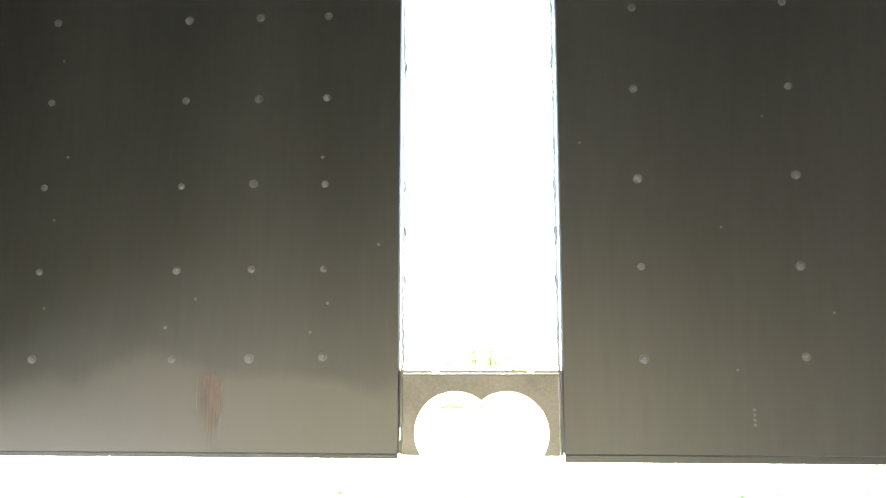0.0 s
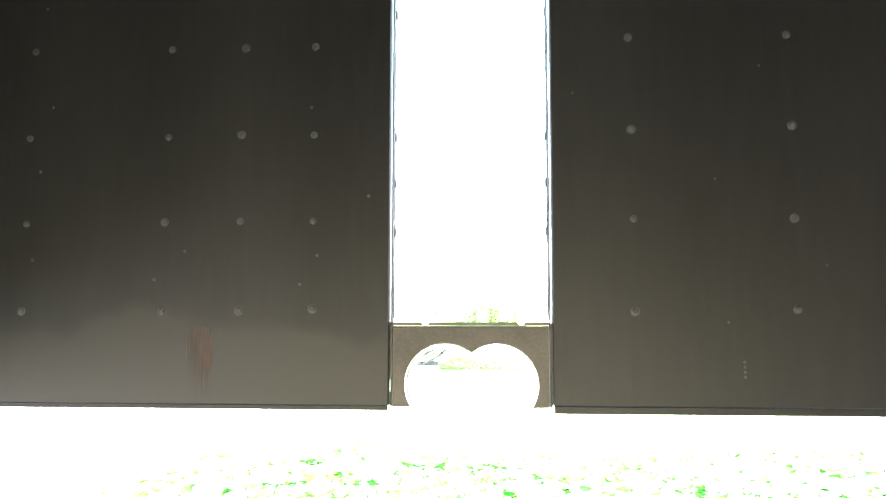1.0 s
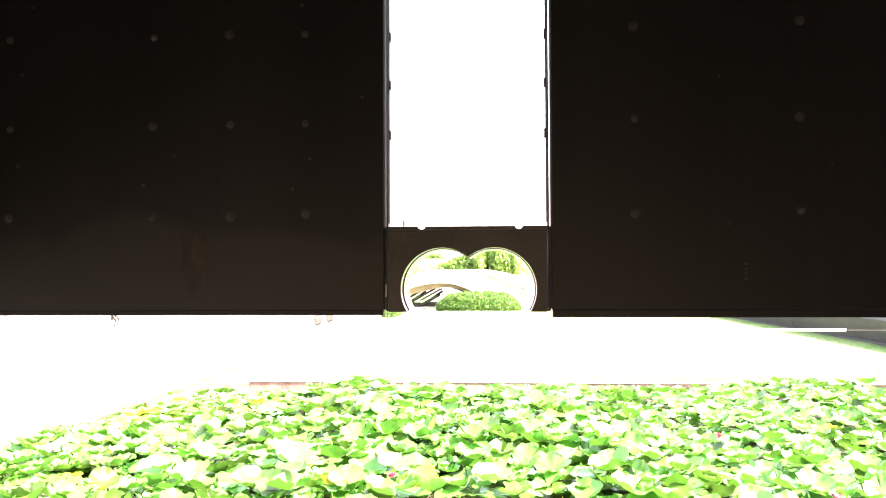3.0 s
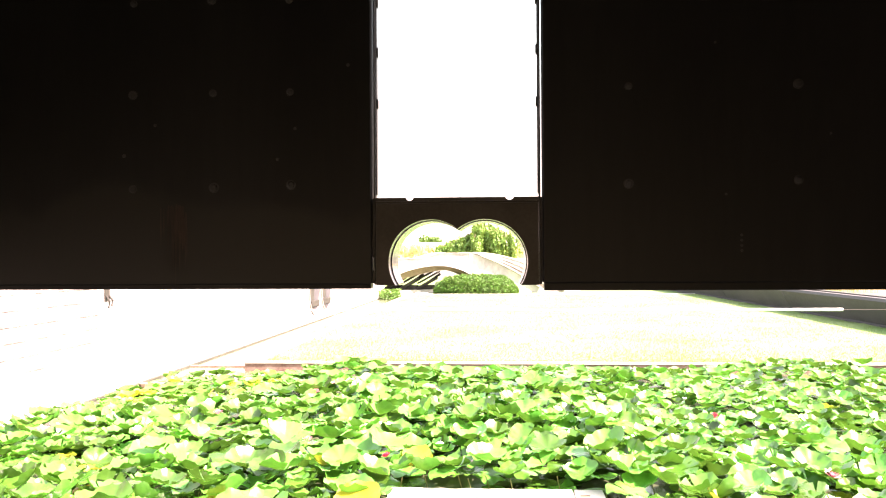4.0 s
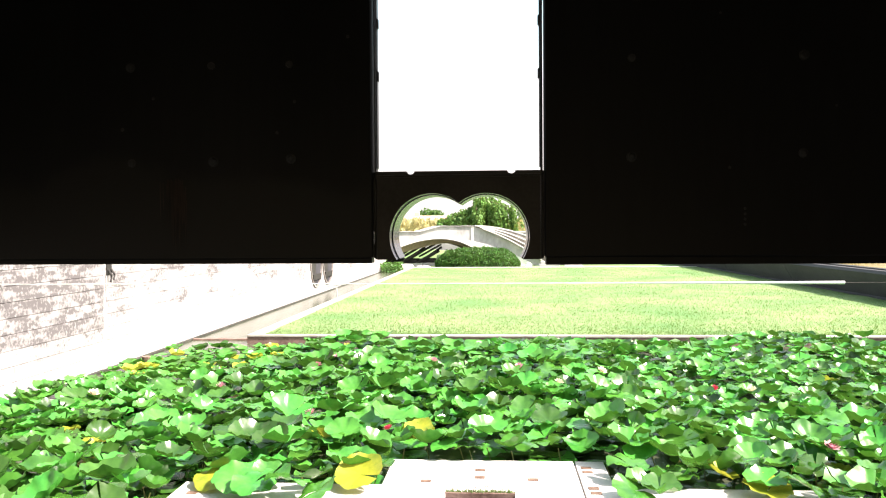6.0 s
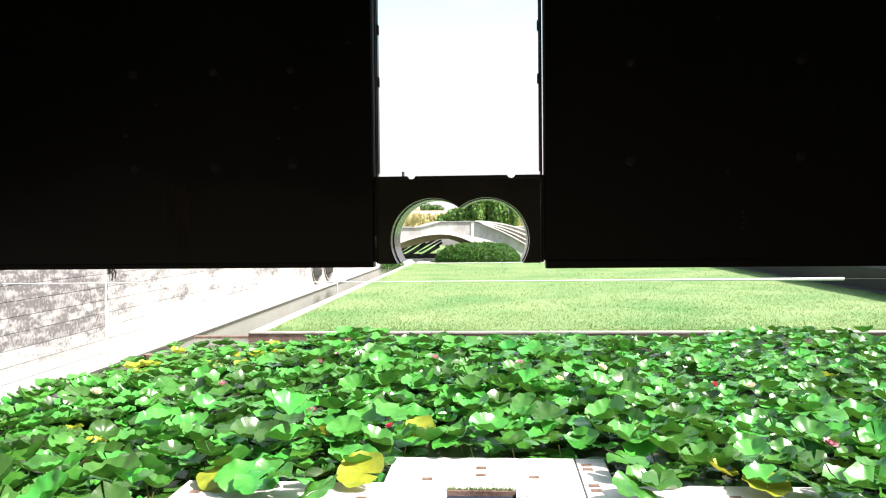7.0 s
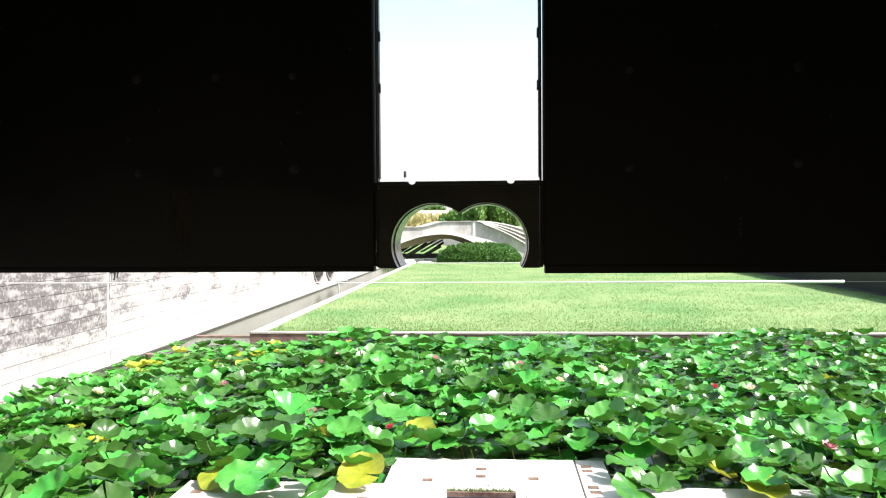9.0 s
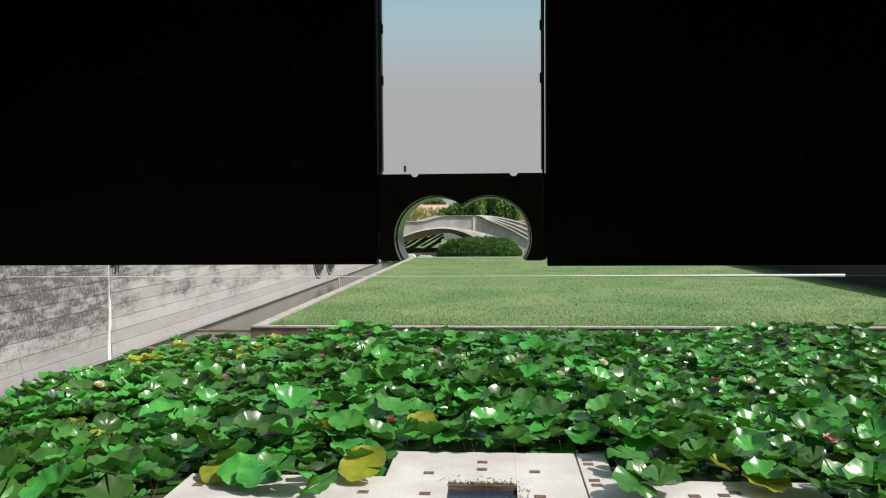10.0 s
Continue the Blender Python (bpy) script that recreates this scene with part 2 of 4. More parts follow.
M_petal = leafy(material("pink_petal", (0.62, 0.20, 0.30), (0.80, 0.52, 0.56), 0.5, 30, 90, 0, 0.3, amount=0.9), 0.3, (0.8, 0.35, 0.45))
M_redpetal = leafy(material("crimson_petal", (0.50, 0.03, 0.08), (0.62, 0.10, 0.16), 0.5, 30, 90, 0, 0.3), 0.3, (0.7, 0.05, 0.1))
M_paleflower = leafy(material("cream_petal", (0.70, 0.58, 0.40), (0.80, 0.74, 0.60), 0.5, 30, 90, 0, 0.3), 0.3, (0.8, 0.7, 0.5))
M_stamen = material("yellow_stamen", (0.7, 0.42, 0.03), (0.8, 0.55, 0.05), 0.6, 50, 200, 0.2, 0.3)
M_bush = leafy(tint_by(material("box_leaf", (0.036, 0.125, 0.022), (0.085, 0.21, 0.036), 0.5, 2, 20, 0, 0.4), "island", 0.25, 1.4), 0.18, (0.16, 0.30, 0.04))
M_tree = leafy(tint_by(material("weeping_leaf", (0.065, 0.165, 0.036), (0.15, 0.29, 0.068), 0.55, 1, 20, 0, 0.35), "island", 0.55, 1.4), 0.25, (0.2, 0.32, 0.05))
M_corn = leafy(tint_by(material("maize_leaf", (0.36, 0.34, 0.14), (0.56, 0.53, 0.29), 0.7, 0.4, 10, 0, 0.2, amount=0.9), "island", 0.7, 1.25), 0.3, (0.5, 0.42, 0.12))
M_far = leafy(tint_by(material("far_foliage", (0.05, 0.11, 0.035), (0.09, 0.16, 0.05), 0.7, 0.2, 5, 0, 0.2), "island", 0.7, 1.3), 0.2)

M_water = bpy.data.materials.new("pond_water")
M_water.use_nodes = True
wb = M_water.node_tree.nodes["Principled BSDF"]
wb.inputs["Base Color"].default_value = (0.07, 0.078, 0.05, 1)
wb.inputs["Roughness"].default_value = 0.2
wb.inputs["Specular IOR Level"].default_value = 0.3
wnz = M_water.node_tree.nodes.new("ShaderNodeTexNoise")
wnz.inputs["Scale"].default_value = 5
wbp = M_water.node_tree.nodes.new("ShaderNodeBump")
wbp.inputs["Strength"].default_value, wbp.inputs["Distance"].default_value = 0.25, 0.01
M_water.node_tree.links.new(wnz.outputs[0], wbp.inputs["Height"])
M_water.node_tree.links.new(wbp.outputs[0], wb.inputs["Normal"])


# ---- building helpers ----
def part(name, bm, mat, parent=None, label="", smooth=False):
    """Links a bmesh as one mesh object, under a thing where one is given."""
    me = bpy.data.meshes.new(name)
    bm.to_mesh(me)
    bm.free()
    me.materials.append(mat)
    if smooth:
        me.shade_smooth()
    ob = new(name, me)
    if parent:
        ob.parent = parent
    return tagged(ob, label)


def mesh_from(name, verts, faces, mat, parent=None, label=""):
    me = bpy.data.meshes.new(name)
    me.from_pydata(verts, [], faces)
    me.materials.append(mat)
    ob = new(name, me)
    if parent:
        ob.parent = parent
    return tagged(ob, label)


def thing(name, at=(0, 0, 0), label="", category="", group="", kind=""):
    ob = new(name)
    ob.location = at
    ob.empty_display_size = 0.1
    return tagged(ob, label, category, group, kind)


def box(x0, x1, y0, y1, z0, z1, bevel=0.0, bm=None, seg=1):
    own = bm is None
    bm = bm or bmesh.new()
    m = Matrix.LocRotScale(((x0 + x1) / 2, (y0 + y1) / 2, (z0 + z1) / 2), None, (x1 - x0, y1 - y0, z1 - z0))
    r = bmesh.ops.create_cube(bm, size=1, matrix=m)
    if bevel:
        edges = {e for v in r["verts"] for e in v.link_edges}
        bmesh.ops.bevel(bm, geom=list(edges), offset=bevel, segments=seg, affect="EDGES", profile=0.5)
    return bm


def rod(points, radius, sides=8, bm=None, taper=None):
    """A round bar through the points."""
    bm = bm or bmesh.new()
    rings = []
    for i, p in enumerate(points):
        p = Vector(p)
        a = Vector(points[max(i - 1, 0)])
        b = Vector(points[min(i + 1, len(points) - 1)])
        q = (b - a).to_track_quat("Z", "Y")
        r = radius if taper is None else radius + (taper - radius) * i / (len(points) - 1)
        rings.append([bm.verts.new(p + q @ Vector((r * math.cos(k * math.tau / sides), r * math.sin(k * math.tau / sides), 0))) for k in range(sides)])
    for a, b in zip(rings, rings[1:]):
        for k in range(sides):
            bm.faces.new((a[k], a[(k + 1) % sides], b[(k + 1) % sides], b[k]))
    bm.faces.new(rings[0][::-1])
    bm.faces.new(rings[-1])
    return bm


def extrude_outline(outline, depth, axis="y", bm=None):
    """A closed outline of (a, b) points, thickened by depth. axis y: a is x, b is z; axis z: a is x, b is y."""
    bm = bm or bmesh.new()
    if axis == "y":
        vs = [bm.verts.new((a, 0, b)) for a, b in outline]
        d = Vector((0, depth, 0))
    else:
        vs = [bm.verts.new((a, b, 0)) for a, b in outline]
        d = Vector((0, 0, depth))
    f = bm.faces.new(vs)
    r = bmesh.ops.extrude_face_region(bm, geom=[f])
    bmesh.ops.translate(bm, vec=d, verts=[v for v in r["geom"] if isinstance(v, bmesh.types.BMVert)])
    bmesh.ops.recalc_face_normals(bm, faces=bm.faces)
    return bm


rng = random.Random(7)

# ---- ground, pond, lawn ----
LAWN_Z, POND_FAR, LAWN_FAR = 0.12, 10.62, 30.6
WALL_X, LAWN_L, LAWN_R, RIGHT_X = -4.35, -3.40, 7.7, 7.75

# one sheet to the horizon, with the pond's basin cut out in steps of level
g = bmesh.new()
xs = [-1500, -40, -5.0, 8.6, 40, 1500]
ys = [-1500, -40, -4.0, 31.0, 60, 2500]
gv = [[g.verts.new((x, y, -0.6)) for x in xs] for y in ys]
for j in range(5):
    for i in range(5):
        g.faces.new((gv[j][i], gv[j][i + 1], gv[j + 1][i + 1], gv[j + 1][i]))
tagged(part("ground", g, M_soil), "dry brown field soil around the walled garden", "ground", kind="structure")
tagged(part("pond_floor", box(WALL_X - 0.3, 8.3, -4.0, 31.2, -0.55, -0.35), M_bed), "dark muddy bed of the lily pond", "pond bed", kind="structure")
w = bmesh.new()
for x0, x1, y0, y1 in ((WALL_X, 8.2, -3.9, POND_FAR + 0.02), (WALL_X, LAWN_L + 0.02, POND_FAR + 0.02, 31.0)):
    w.faces.new([w.verts.new(p) for p in ((x0, y0, 0), (x1, y0, 0), (x1, y1, 0), (x0, y1, 0))])
tagged(part("water", w, M_water), "still murky pond water with a narrow channel", "water", kind="structure")

lawn = thing("lawn", (0, 0, 0), "sunlit mown grass lawn with drier yellowish patches", "lawn", kind="structure")
lb = bmesh.new()
nx, ny = 60, 100
lv = [[lb.verts.new((LAWN_L + 0.18 + (LAWN_R - LAWN_L - 0.18) * i / nx, POND_FAR + 0.10 + (LAWN_FAR - POND_FAR - 0.1) * j / ny,
       LAWN_Z - 0.012 + 0.015 * noise.noise(Vector((i * 0.3, j * 0.3, 0))))) for i in range(nx + 1)] for j in range(ny + 1)]
for j in range(ny):
    for i in range(nx):
        lb.faces.new((lv[j][i], lv[j][i + 1], lv[j + 1][i + 1], lv[j + 1][i]))
part("turf", lb, M_lawn, lawn, smooth=True)
part("turf_base", box(LAWN_L + 0.16, LAWN_R, POND_FAR + 0.09, LAWN_FAR, -0.5, LAWN_Z - 0.05), M_bed, lawn)
gr = np.random.RandomState(3)
N = 90000
gy = POND_FAR + 0.12 + (LAWN_FAR - POND_FAR - 0.3) * gr.rand(N) ** 1.9
gx = LAWN_L + 0.2 + (LAWN_R - LAWN_L - 0.3) * gr.rand(N)
ang, hh, ww = gr.rand(N) * math.tau, 0.014 + 0.022 * gr.rand(N), 0.003 + 0.003 * gr.rand(N)
lean = (gr.rand(N, 2) - 0.5) * 0.05
V = np.zeros((N, 3, 3))
V[:, 0] = np.stack([gx - ww * np.cos(ang), gy - ww * np.sin(ang), np.full(N, LAWN_Z - 0.012)], 1)
V[:, 1] = np.stack([gx + ww * np.cos(ang), gy + ww * np.sin(ang), np.full(N, LAWN_Z - 0.012)], 1)
V[:, 2] = np.stack([gx + lean[:, 0], gy + lean[:, 1], LAWN_Z - 0.012 + hh], 1)
ob = mesh_from("grass_blades", V.reshape(-1, 3).tolist(), np.arange(3 * N).reshape(-1, 3).tolist(), M_blade, lawn)
tagged(ob, kind="stuff")

kerb = thing("kerb", (0, 0, 0), "pale stone kerb with brown stained face along pond and channel", "kerb", kind="structure")
y0 = POND_FAR
x = LAWN_L
while x < 8.0:
    x1 = min(x + 2.05, 8.1)
    part("coping_stone", box(x, x1 - 0.006, y0 - 0.008, y0 + 0.10, 0.100, LAWN_Z + 0.006, 0.004), M_coping, kerb)
    part("kerb_face", box(x, x1 - 0.004, y0 + 0.004, y0 + 0.09, -0.4, 0.098), M_kerb, kerb)
    x = x1
y = POND_FAR + 0.104
while y < 30.5:
    y1 = min(y + 2.4, 30.6)
    part("coping_stone", box(LAWN_L, LAWN_L + 0.14, y, y1 - 0.006, 0.085, LAWN_Z + 0.004, 0.004), M_coping, kerb)
    part("kerb_face", box(LAWN_L + 0.01, LAWN_L + 0.13, y, y1 - 0.004, -0.4, 0.083), M_kerb, kerb)
    y = y1
part("sill_stone", box(WALL_X + 0.01, LAWN_L - 0.004, POND_FAR + 0.36, POND_FAR + 0.44, -0.3, 0.02, 0.004), M_kerb, kerb, "low brown sill across the channel")

# ---- boundary walls ----
wall_l = thing("wall_west", (0, 0, 0), "pale board-marked concrete boundary wall with grey weather stains", "wall", kind="structure")
part("wall_core", box(WALL_X - 0.30, WALL_X - 0.004, -6, 31, -0.5, 2.20), M_joint, wall_l)
JOINT = 8.56
edges_y = [-6.0, 0.6, JOINT - 0.018]
yy = JOINT + 0.018
while yy < 31:
    edges_y.append(yy)
    yy += 11.2
edges_y.append(31)
course = 0.145
board_meshes = {}
for k in range(16):
    z0 = -0.10 + k * course
    for a, b in zip(edges_y, edges_y[1:]):
        if b - a < 0.1:
            continue
        L = round(b - a - 0.001, 3)
        pr = (k * 7 + int(a * 3)) % 3
        key = (L, pr)
        if key not in board_meshes:
            bmb = box(-0.01, 0.006 + 0.003 * pr, 0, L, 0, course - 0.005, 0.002)
            me = bpy.data.meshes.new("concrete_board")
            bmb.to_mesh(me)
            bmb.free()
            me.materials.append(M_wall)
            board_meshes[key] = me
        ob = new("concrete_board", board_meshes[key])
        ob.parent = wall_l
        ob.location = (WALL_X, a + 0.002, z0)
part("wall_coping", box(WALL_X - 0.34, WALL_X + 0.03, -6, 31, 2.205, 2.29, 0.01), M_grey, wall_l)
part("wall_foot", box(WALL_X - 0.003, WALL_X + 0.05, -4, 31, -0.3, 0.025, 0.008), M_wet, wall_l, "dark wet foot of the wall")

# two round recesses in the wall, side by side
rings = thing("round_wall_opening", (WALL_X, 19.54, 0.78), "pair of round dark recesses with pale concrete rims in wall", "wall opening", kind="structure")
for cy in (-0.66, 0.66):
    bmr = bmesh.new()
    seg, rr = 48, 0.60
    vs = [[bmr.verts.new((dx, cy + r * math.cos(a), r * math.sin(a))) for a in [i * math.tau / seg for i in range(seg)]] for r, dx in ((rr, 0.0), (rr, 0.035), (rr - 0.05, 0.035), (rr - 0.05, 0.0))]
    for a, b in ((0, 1), (1, 2), (2, 3)):
        for i in range(seg):
            bmr.faces.new((vs[a][i], vs[a][(i + 1) % seg], vs[b][(i + 1) % seg], vs[b][i]))
    bmesh.ops.recalc_face_normals(bmr, faces=bmr.faces)
    part("rim", bmr, M_joint, rings, "stained concrete rim")
    # Flat half-discs, the near one darker, paint the shade inside each opening.
    for s0, mt, lb in ((math.pi / 2, M_dark, "flat dark half-disc painted as the reveal's shade"), (-math.pi / 2, M_shade, "flat grey half-disc painted as the lighter shade")):
        bmd = bmesh.new()
        arc_v = [bmd.verts.new((0.018, cy - 0.05 + (0.55 * math.cos(s0 + math.pi * k / 20) if k not in (0, 20) else 0.0), 0.55 * math.sin(s0 + math.pi * k / 20))) for k in range(21)]
        bmd.faces.new(arc_v)
        part("recess", bmd, mt, rings, lb)
    part("crossbar", box(0.019, 0.05, cy - 0.40, cy + 0.40, -0.40, -0.26, 0.004), M_dark, rings, "dark crossbar")

# lime streak run down beside the joint
bml = bmesh.new()
lime = [(JOINT - 0.022, 1.30), (JOINT - 0.030, 0.75), (JOINT - 0.050, 0.42), (JOINT - 0.085, 0.12), (JOINT - 0.07, -0.05), (JOINT + 0.005, -0.05), (JOINT - 0.008, 0.10), (JOINT - 0.008, 0.33), (JOINT + 0.016, 0.40), (JOINT + 0.018, 0.66), (JOINT - 0.010, 0.74), (JOINT - 0.010, 1.30)]
vs0 = [bml.verts.new((WALL_X + 0.0145, a, b)) for a, b in lime]
vs1 = [bml.verts.new((WALL_X - 0.01, a, b)) for a, b in lime]
bml.faces.new(vs0)
for i in range(len(lime)):
    k = (i + 1) % len(lime)
    bml.faces.new((vs0[i], vs1[i], vs1[k], vs0[k]))
bmesh.ops.recalc_face_normals(bml, faces=bml.faces)
for z0, z1 in ((0.72, 2.19), (0.03, 0.31)):
    part("joint_gap", box(WALL_X - 0.003, WALL_X + 0.003, JOINT - 0.007, JOINT + 0.015, z0, z1), M_dark, wall_l, "dark open joint between two bays")
part("lime_streak", bml, M_white, wall_l, "white lime run beside the joint")

# leaning wall on the far side of the lawn
wall_r = thing("wall_east", (0, 0, 0), "grey concrete boundary wall leaning inwards, its shade coloured in", "wall", kind="structure")
yy = -8.0
H = 0.52
while yy < 34:
    bmw = bmesh.new()
    prof = [(RIGHT_X, -0.4), (RIGHT_X, 0.02), (RIGHT_X - 0.73 * H, LAWN_Z + H), (RIGHT_X - 0.73 * H + 0.05, LAWN_Z + H + 0.06), (RIGHT_X + 0.28, LAWN_Z + H + 0.02), (RIGHT_X + 0.28, -0.4)]
    extrude_outline(prof, 5.76, "y", bmw)
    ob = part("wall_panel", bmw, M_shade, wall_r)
    ob.location = (0, yy, 0)
    yy += 5.8
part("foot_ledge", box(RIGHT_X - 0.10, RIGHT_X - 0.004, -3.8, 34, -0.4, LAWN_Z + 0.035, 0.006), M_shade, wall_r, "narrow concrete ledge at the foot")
part("wall_core", box(RIGHT_X + 0.06, RIGHT_X + 0.26, -6.3, 34, -0.5, 0.70), M_dark, wall_r)

# wall at the far end, beyond the arch
back = thing("wall_north", (0, 0, 0), "grey concrete wall closing the garden behind the arch", "wall", kind="structure")
xx = -9.0
while xx < 10:
    part("wall_panel", box(xx, xx + 2.994, 38.4, 38.7, -0.6, 1.42, 0.01), M_grey, back)
    part("coping_stone", box(xx, xx + 2.97, 38.33, 38.77, 1.425, 1.50, 0.01), M_stone, back)
    xx += 3.0
tagged(part("paving", box(-9.0, 10.0, LAWN_FAR + 0.004, 38.3, -0.5, 0.05), M_lawn), "rough grass and paving below the arch", "paving", kind="structure")
part("end_kerb", box(LAWN_L - 0.5, 7.6, LAWN_FAR + 0.006, LAWN_FAR + 0.16, -0.3, LAWN_Z + 0.004, 0.006), M_stone, kerb)

# ---- pavilion ----
PY, PB, PT = 2.20, 1.438, 3.10
PX0, PX1, PBACK = -2.10, 1.90, -2.0
SL, SR = -0.335, 0.134
floor = tagged(part("floor", box(PX0 - 0.1, PX1 + 0.1, PBACK - 0.1, 2.55, -0.45, 0.08, 0.008), M_floor), "grey concrete floor of the pavilion", "floor", kind="structure")
ceil = bmesh.new()
box(PX0 - 0.12, PX1 + 0.12, PBACK - 0.12, PY + 0.10, PT, PT + 0.12, 0.0, ceil)
for i in range(20):
    bx = PX0 + i * 0.2
    box(bx, bx + 0.19, PBACK, PY, PT - 0.025, PT - 0.001, 0.004, ceil)
tagged(part("ceiling", ceil, M_wood), "dark boarded pavilion roof", "ceiling", kind="structure")

bolt_mesh = None


def bolt(parent, x, y, z, r=0.0095, out=-1):
    """A domed bolt head on a washer."""
    global bolt_mesh
    if bolt_mesh is None:
        b = bmesh.new()
        seg = 12
        rows = [(1.35, 0.0), (1.35, -0.12), (1.0, -0.16), (0.92, -0.40), (0.55, -0.55)]
        vs = [[b.verts.new((k * math.cos(i * math.tau / seg), d, k * math.sin(i * math.tau / seg))) for i in range(seg)] for k, d in rows]
        for a, c in zip(vs, vs[1:]):
            for i in range(seg):
                b.faces.new((a[i], a[(i + 1) % seg], c[(i + 1) % seg], c[i]))
        b.faces.new(vs[-1])
        bmesh.ops.recalc_face_normals(b, faces=b.faces)
        bolt_mesh = bpy.data.meshes.new("bolt")
        b.to_mesh(bolt_mesh)
        b.free()
        bolt_mesh.materials.append(M_bolt)
    ob = new("bolt", bolt_mesh)
    ob.parent = parent
    s = r * rng.uniform(0.85, 1.15)
    ob.matrix_basis = Matrix.LocRotScale((x, y, z), Euler((0, rng.uniform(0, 6), 0)), (s, s, s))
    return ob


ROWS = (1.724, 1.986, 2.249, 2.520, 2.785, 3.03)
left = thing("hanging_panel", (0, 0, 0), "black-painted wooden wall panel with bolts and a worn patch", "wall panel", "pavilion panels", "structure")
part("board", box(PX0, SL, PY, PY + 0.045, PB + 0.012, PT - 0.03, 0.004), M_panel_reflect, left)
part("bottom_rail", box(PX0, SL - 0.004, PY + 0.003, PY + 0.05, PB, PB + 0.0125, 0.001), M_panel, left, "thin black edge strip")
for bx in (-1.445, -1.012, -0.783, -0.563, -1.87):
    for bz in ROWS:
        bolt(left, bx + rng.uniform(-0.004, 0.004), PY, bz + rng.uniform(-0.004, 0.004))
for bx, bz in ((-1.42, 1.875), (-0.55, 1.885), (-1.38, 2.345), (-1.41, 2.145), (-0.575, 2.33), (-1.415, 2.66), (-0.95, 1.90), (-0.60, 1.80), (-1.04, 1.815), (-0.40, 2.06)):
    bolt(left, bx, PY, bz, 0.004)
right = thing("hanging_panel", (0, 0, 0), "black-painted wooden wall panel with two bolt rows", "wall panel", "pavilion panels", "structure")
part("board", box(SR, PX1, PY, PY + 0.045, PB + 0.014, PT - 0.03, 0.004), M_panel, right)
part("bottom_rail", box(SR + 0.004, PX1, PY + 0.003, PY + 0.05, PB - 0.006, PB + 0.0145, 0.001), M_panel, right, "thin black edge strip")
for bx in (0.368, 0.818, 1.27, 1.70):
    for bz in ROWS:
        bolt(right, bx + rng.uniform(-0.004, 0.004), PY, bz + rng.uniform(-0.004, 0.004))
for bx, bz in ((0.20, 2.36), (0.735, 2.43), (0.60, 2.1), (0.90, 1.85), (0.625, 1.69), (0.665, 1.58), (0.665, 1.566), (0.665, 1.552), (0.665, 1.538)):
    bolt(right, bx, PY, bz, 0.003)
# Panels out of view; the right one reaches low to keep sunlight out.
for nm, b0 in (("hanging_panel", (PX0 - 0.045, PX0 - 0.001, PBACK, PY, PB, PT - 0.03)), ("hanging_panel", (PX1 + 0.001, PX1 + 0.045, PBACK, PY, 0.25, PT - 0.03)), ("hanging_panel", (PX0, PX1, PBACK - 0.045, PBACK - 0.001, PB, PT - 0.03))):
    t = thing(nm, (0, 0, 0), "unseen plain black-painted wall panel of the pavilion", "wall panel", "pavilion panels", "structure")
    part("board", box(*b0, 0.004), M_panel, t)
for px, py in ((PX0 + 0.05, PBACK + 0.05), (PX1 - 0.05, PBACK + 0.05), (PX0 + 0.05, PY - 0.06), (PX1 - 0.05, PY - 0.06)):
    tagged(part("post", box(px - 0.03, px + 0.03, py - 0.03, py + 0.03, 0.08, PT - 0.026, 0.004), M_steel), "slim dark steel corner post of the pavilion", "post", "pavilion posts", "structure")

# steel frame in the slot, with the double-circle plate
CX, CZ, CR, CD, BOT = -0.0985, 1.511, 0.1185, 0.0745, 1.447
frame_t = thing("viewing_frame", (CX, PY, PB), "steel frame with a plate cut by two overlapping circles", "window frame", kind="structure")
off = Vector((CX, PY, PB))
MX, half = (SL + SR) / 2, (SR - SL) / 2


def local(bm):
    bmesh.ops.translate(bm, vec=-off, verts=bm.verts)
    return bm


for s in (-1, 1):
    e = MX + s * half
    a, b = sorted((e - s * 0.0035, e - s * 0.009))
    part("upright", local(box(a, b, PY + 0.012, PY + 0.05, PB + 0.01, PT - 0.03, 0.002)), M_steel, frame_t)
    a, b = sorted((e - s * 0.0093, e - s * 0.0118))
    part("glazing_bead", local(box(a, b, PY + 0.02, PY + 0.05, 1.70, PT - 0.03, 0.001)), M_steel, frame_t)
    for cz in (1.955, 2.10, 2.24, 2.62):
        a, b = sorted((e - s * 0.0118, e - s * 0.0155))
        part("clip", local(box(a, b, PY + 0.022, PY + 0.04, cz - 0.014, cz + 0.014, 0.002)), M_dark, frame_t)
for a, b, z0, z1 in ((SL + 0.0002, SL + 0.0036, 1.525, 1.689), (SL + 0.0002, SL + 0.0036, 1.452, 1.49), (SR - 0.0036, SR - 0.0002, 1.45, 1.689)):
    part("seal", local(box(a, b, PY + 0.014, PY + 0.04, z0, z1)), M_dark, frame_t, "black rubber seal strip")
TOP = 1.678
xl, xr = SL + 0.0095, SR - 0.0095
outline = [(xl, BOT), (xl, TOP), (xr, TOP), (xr, BOT)]
ab = math.acos((BOT - CZ) / CR)
av = math.acos(CD / CR)
arc = []
for i in range(37):
    a = -(ab - math.pi / 2) + (math.pi - av + ab - math.pi / 2) * i / 36
    arc.append((CX + CD + CR * math.cos(a), CZ + CR * math.sin(a)))
arc2 = [(2 * CX - x, z) for x, z in reversed(arc)]
arc_all = arc + arc2[1:]
part("plate", local(extrude_outline(outline + arc_all, 0.008)), M_plate, frame_t, "brown steel plate with double-circle cut-out").location = (0, PY + 0.014, 0)
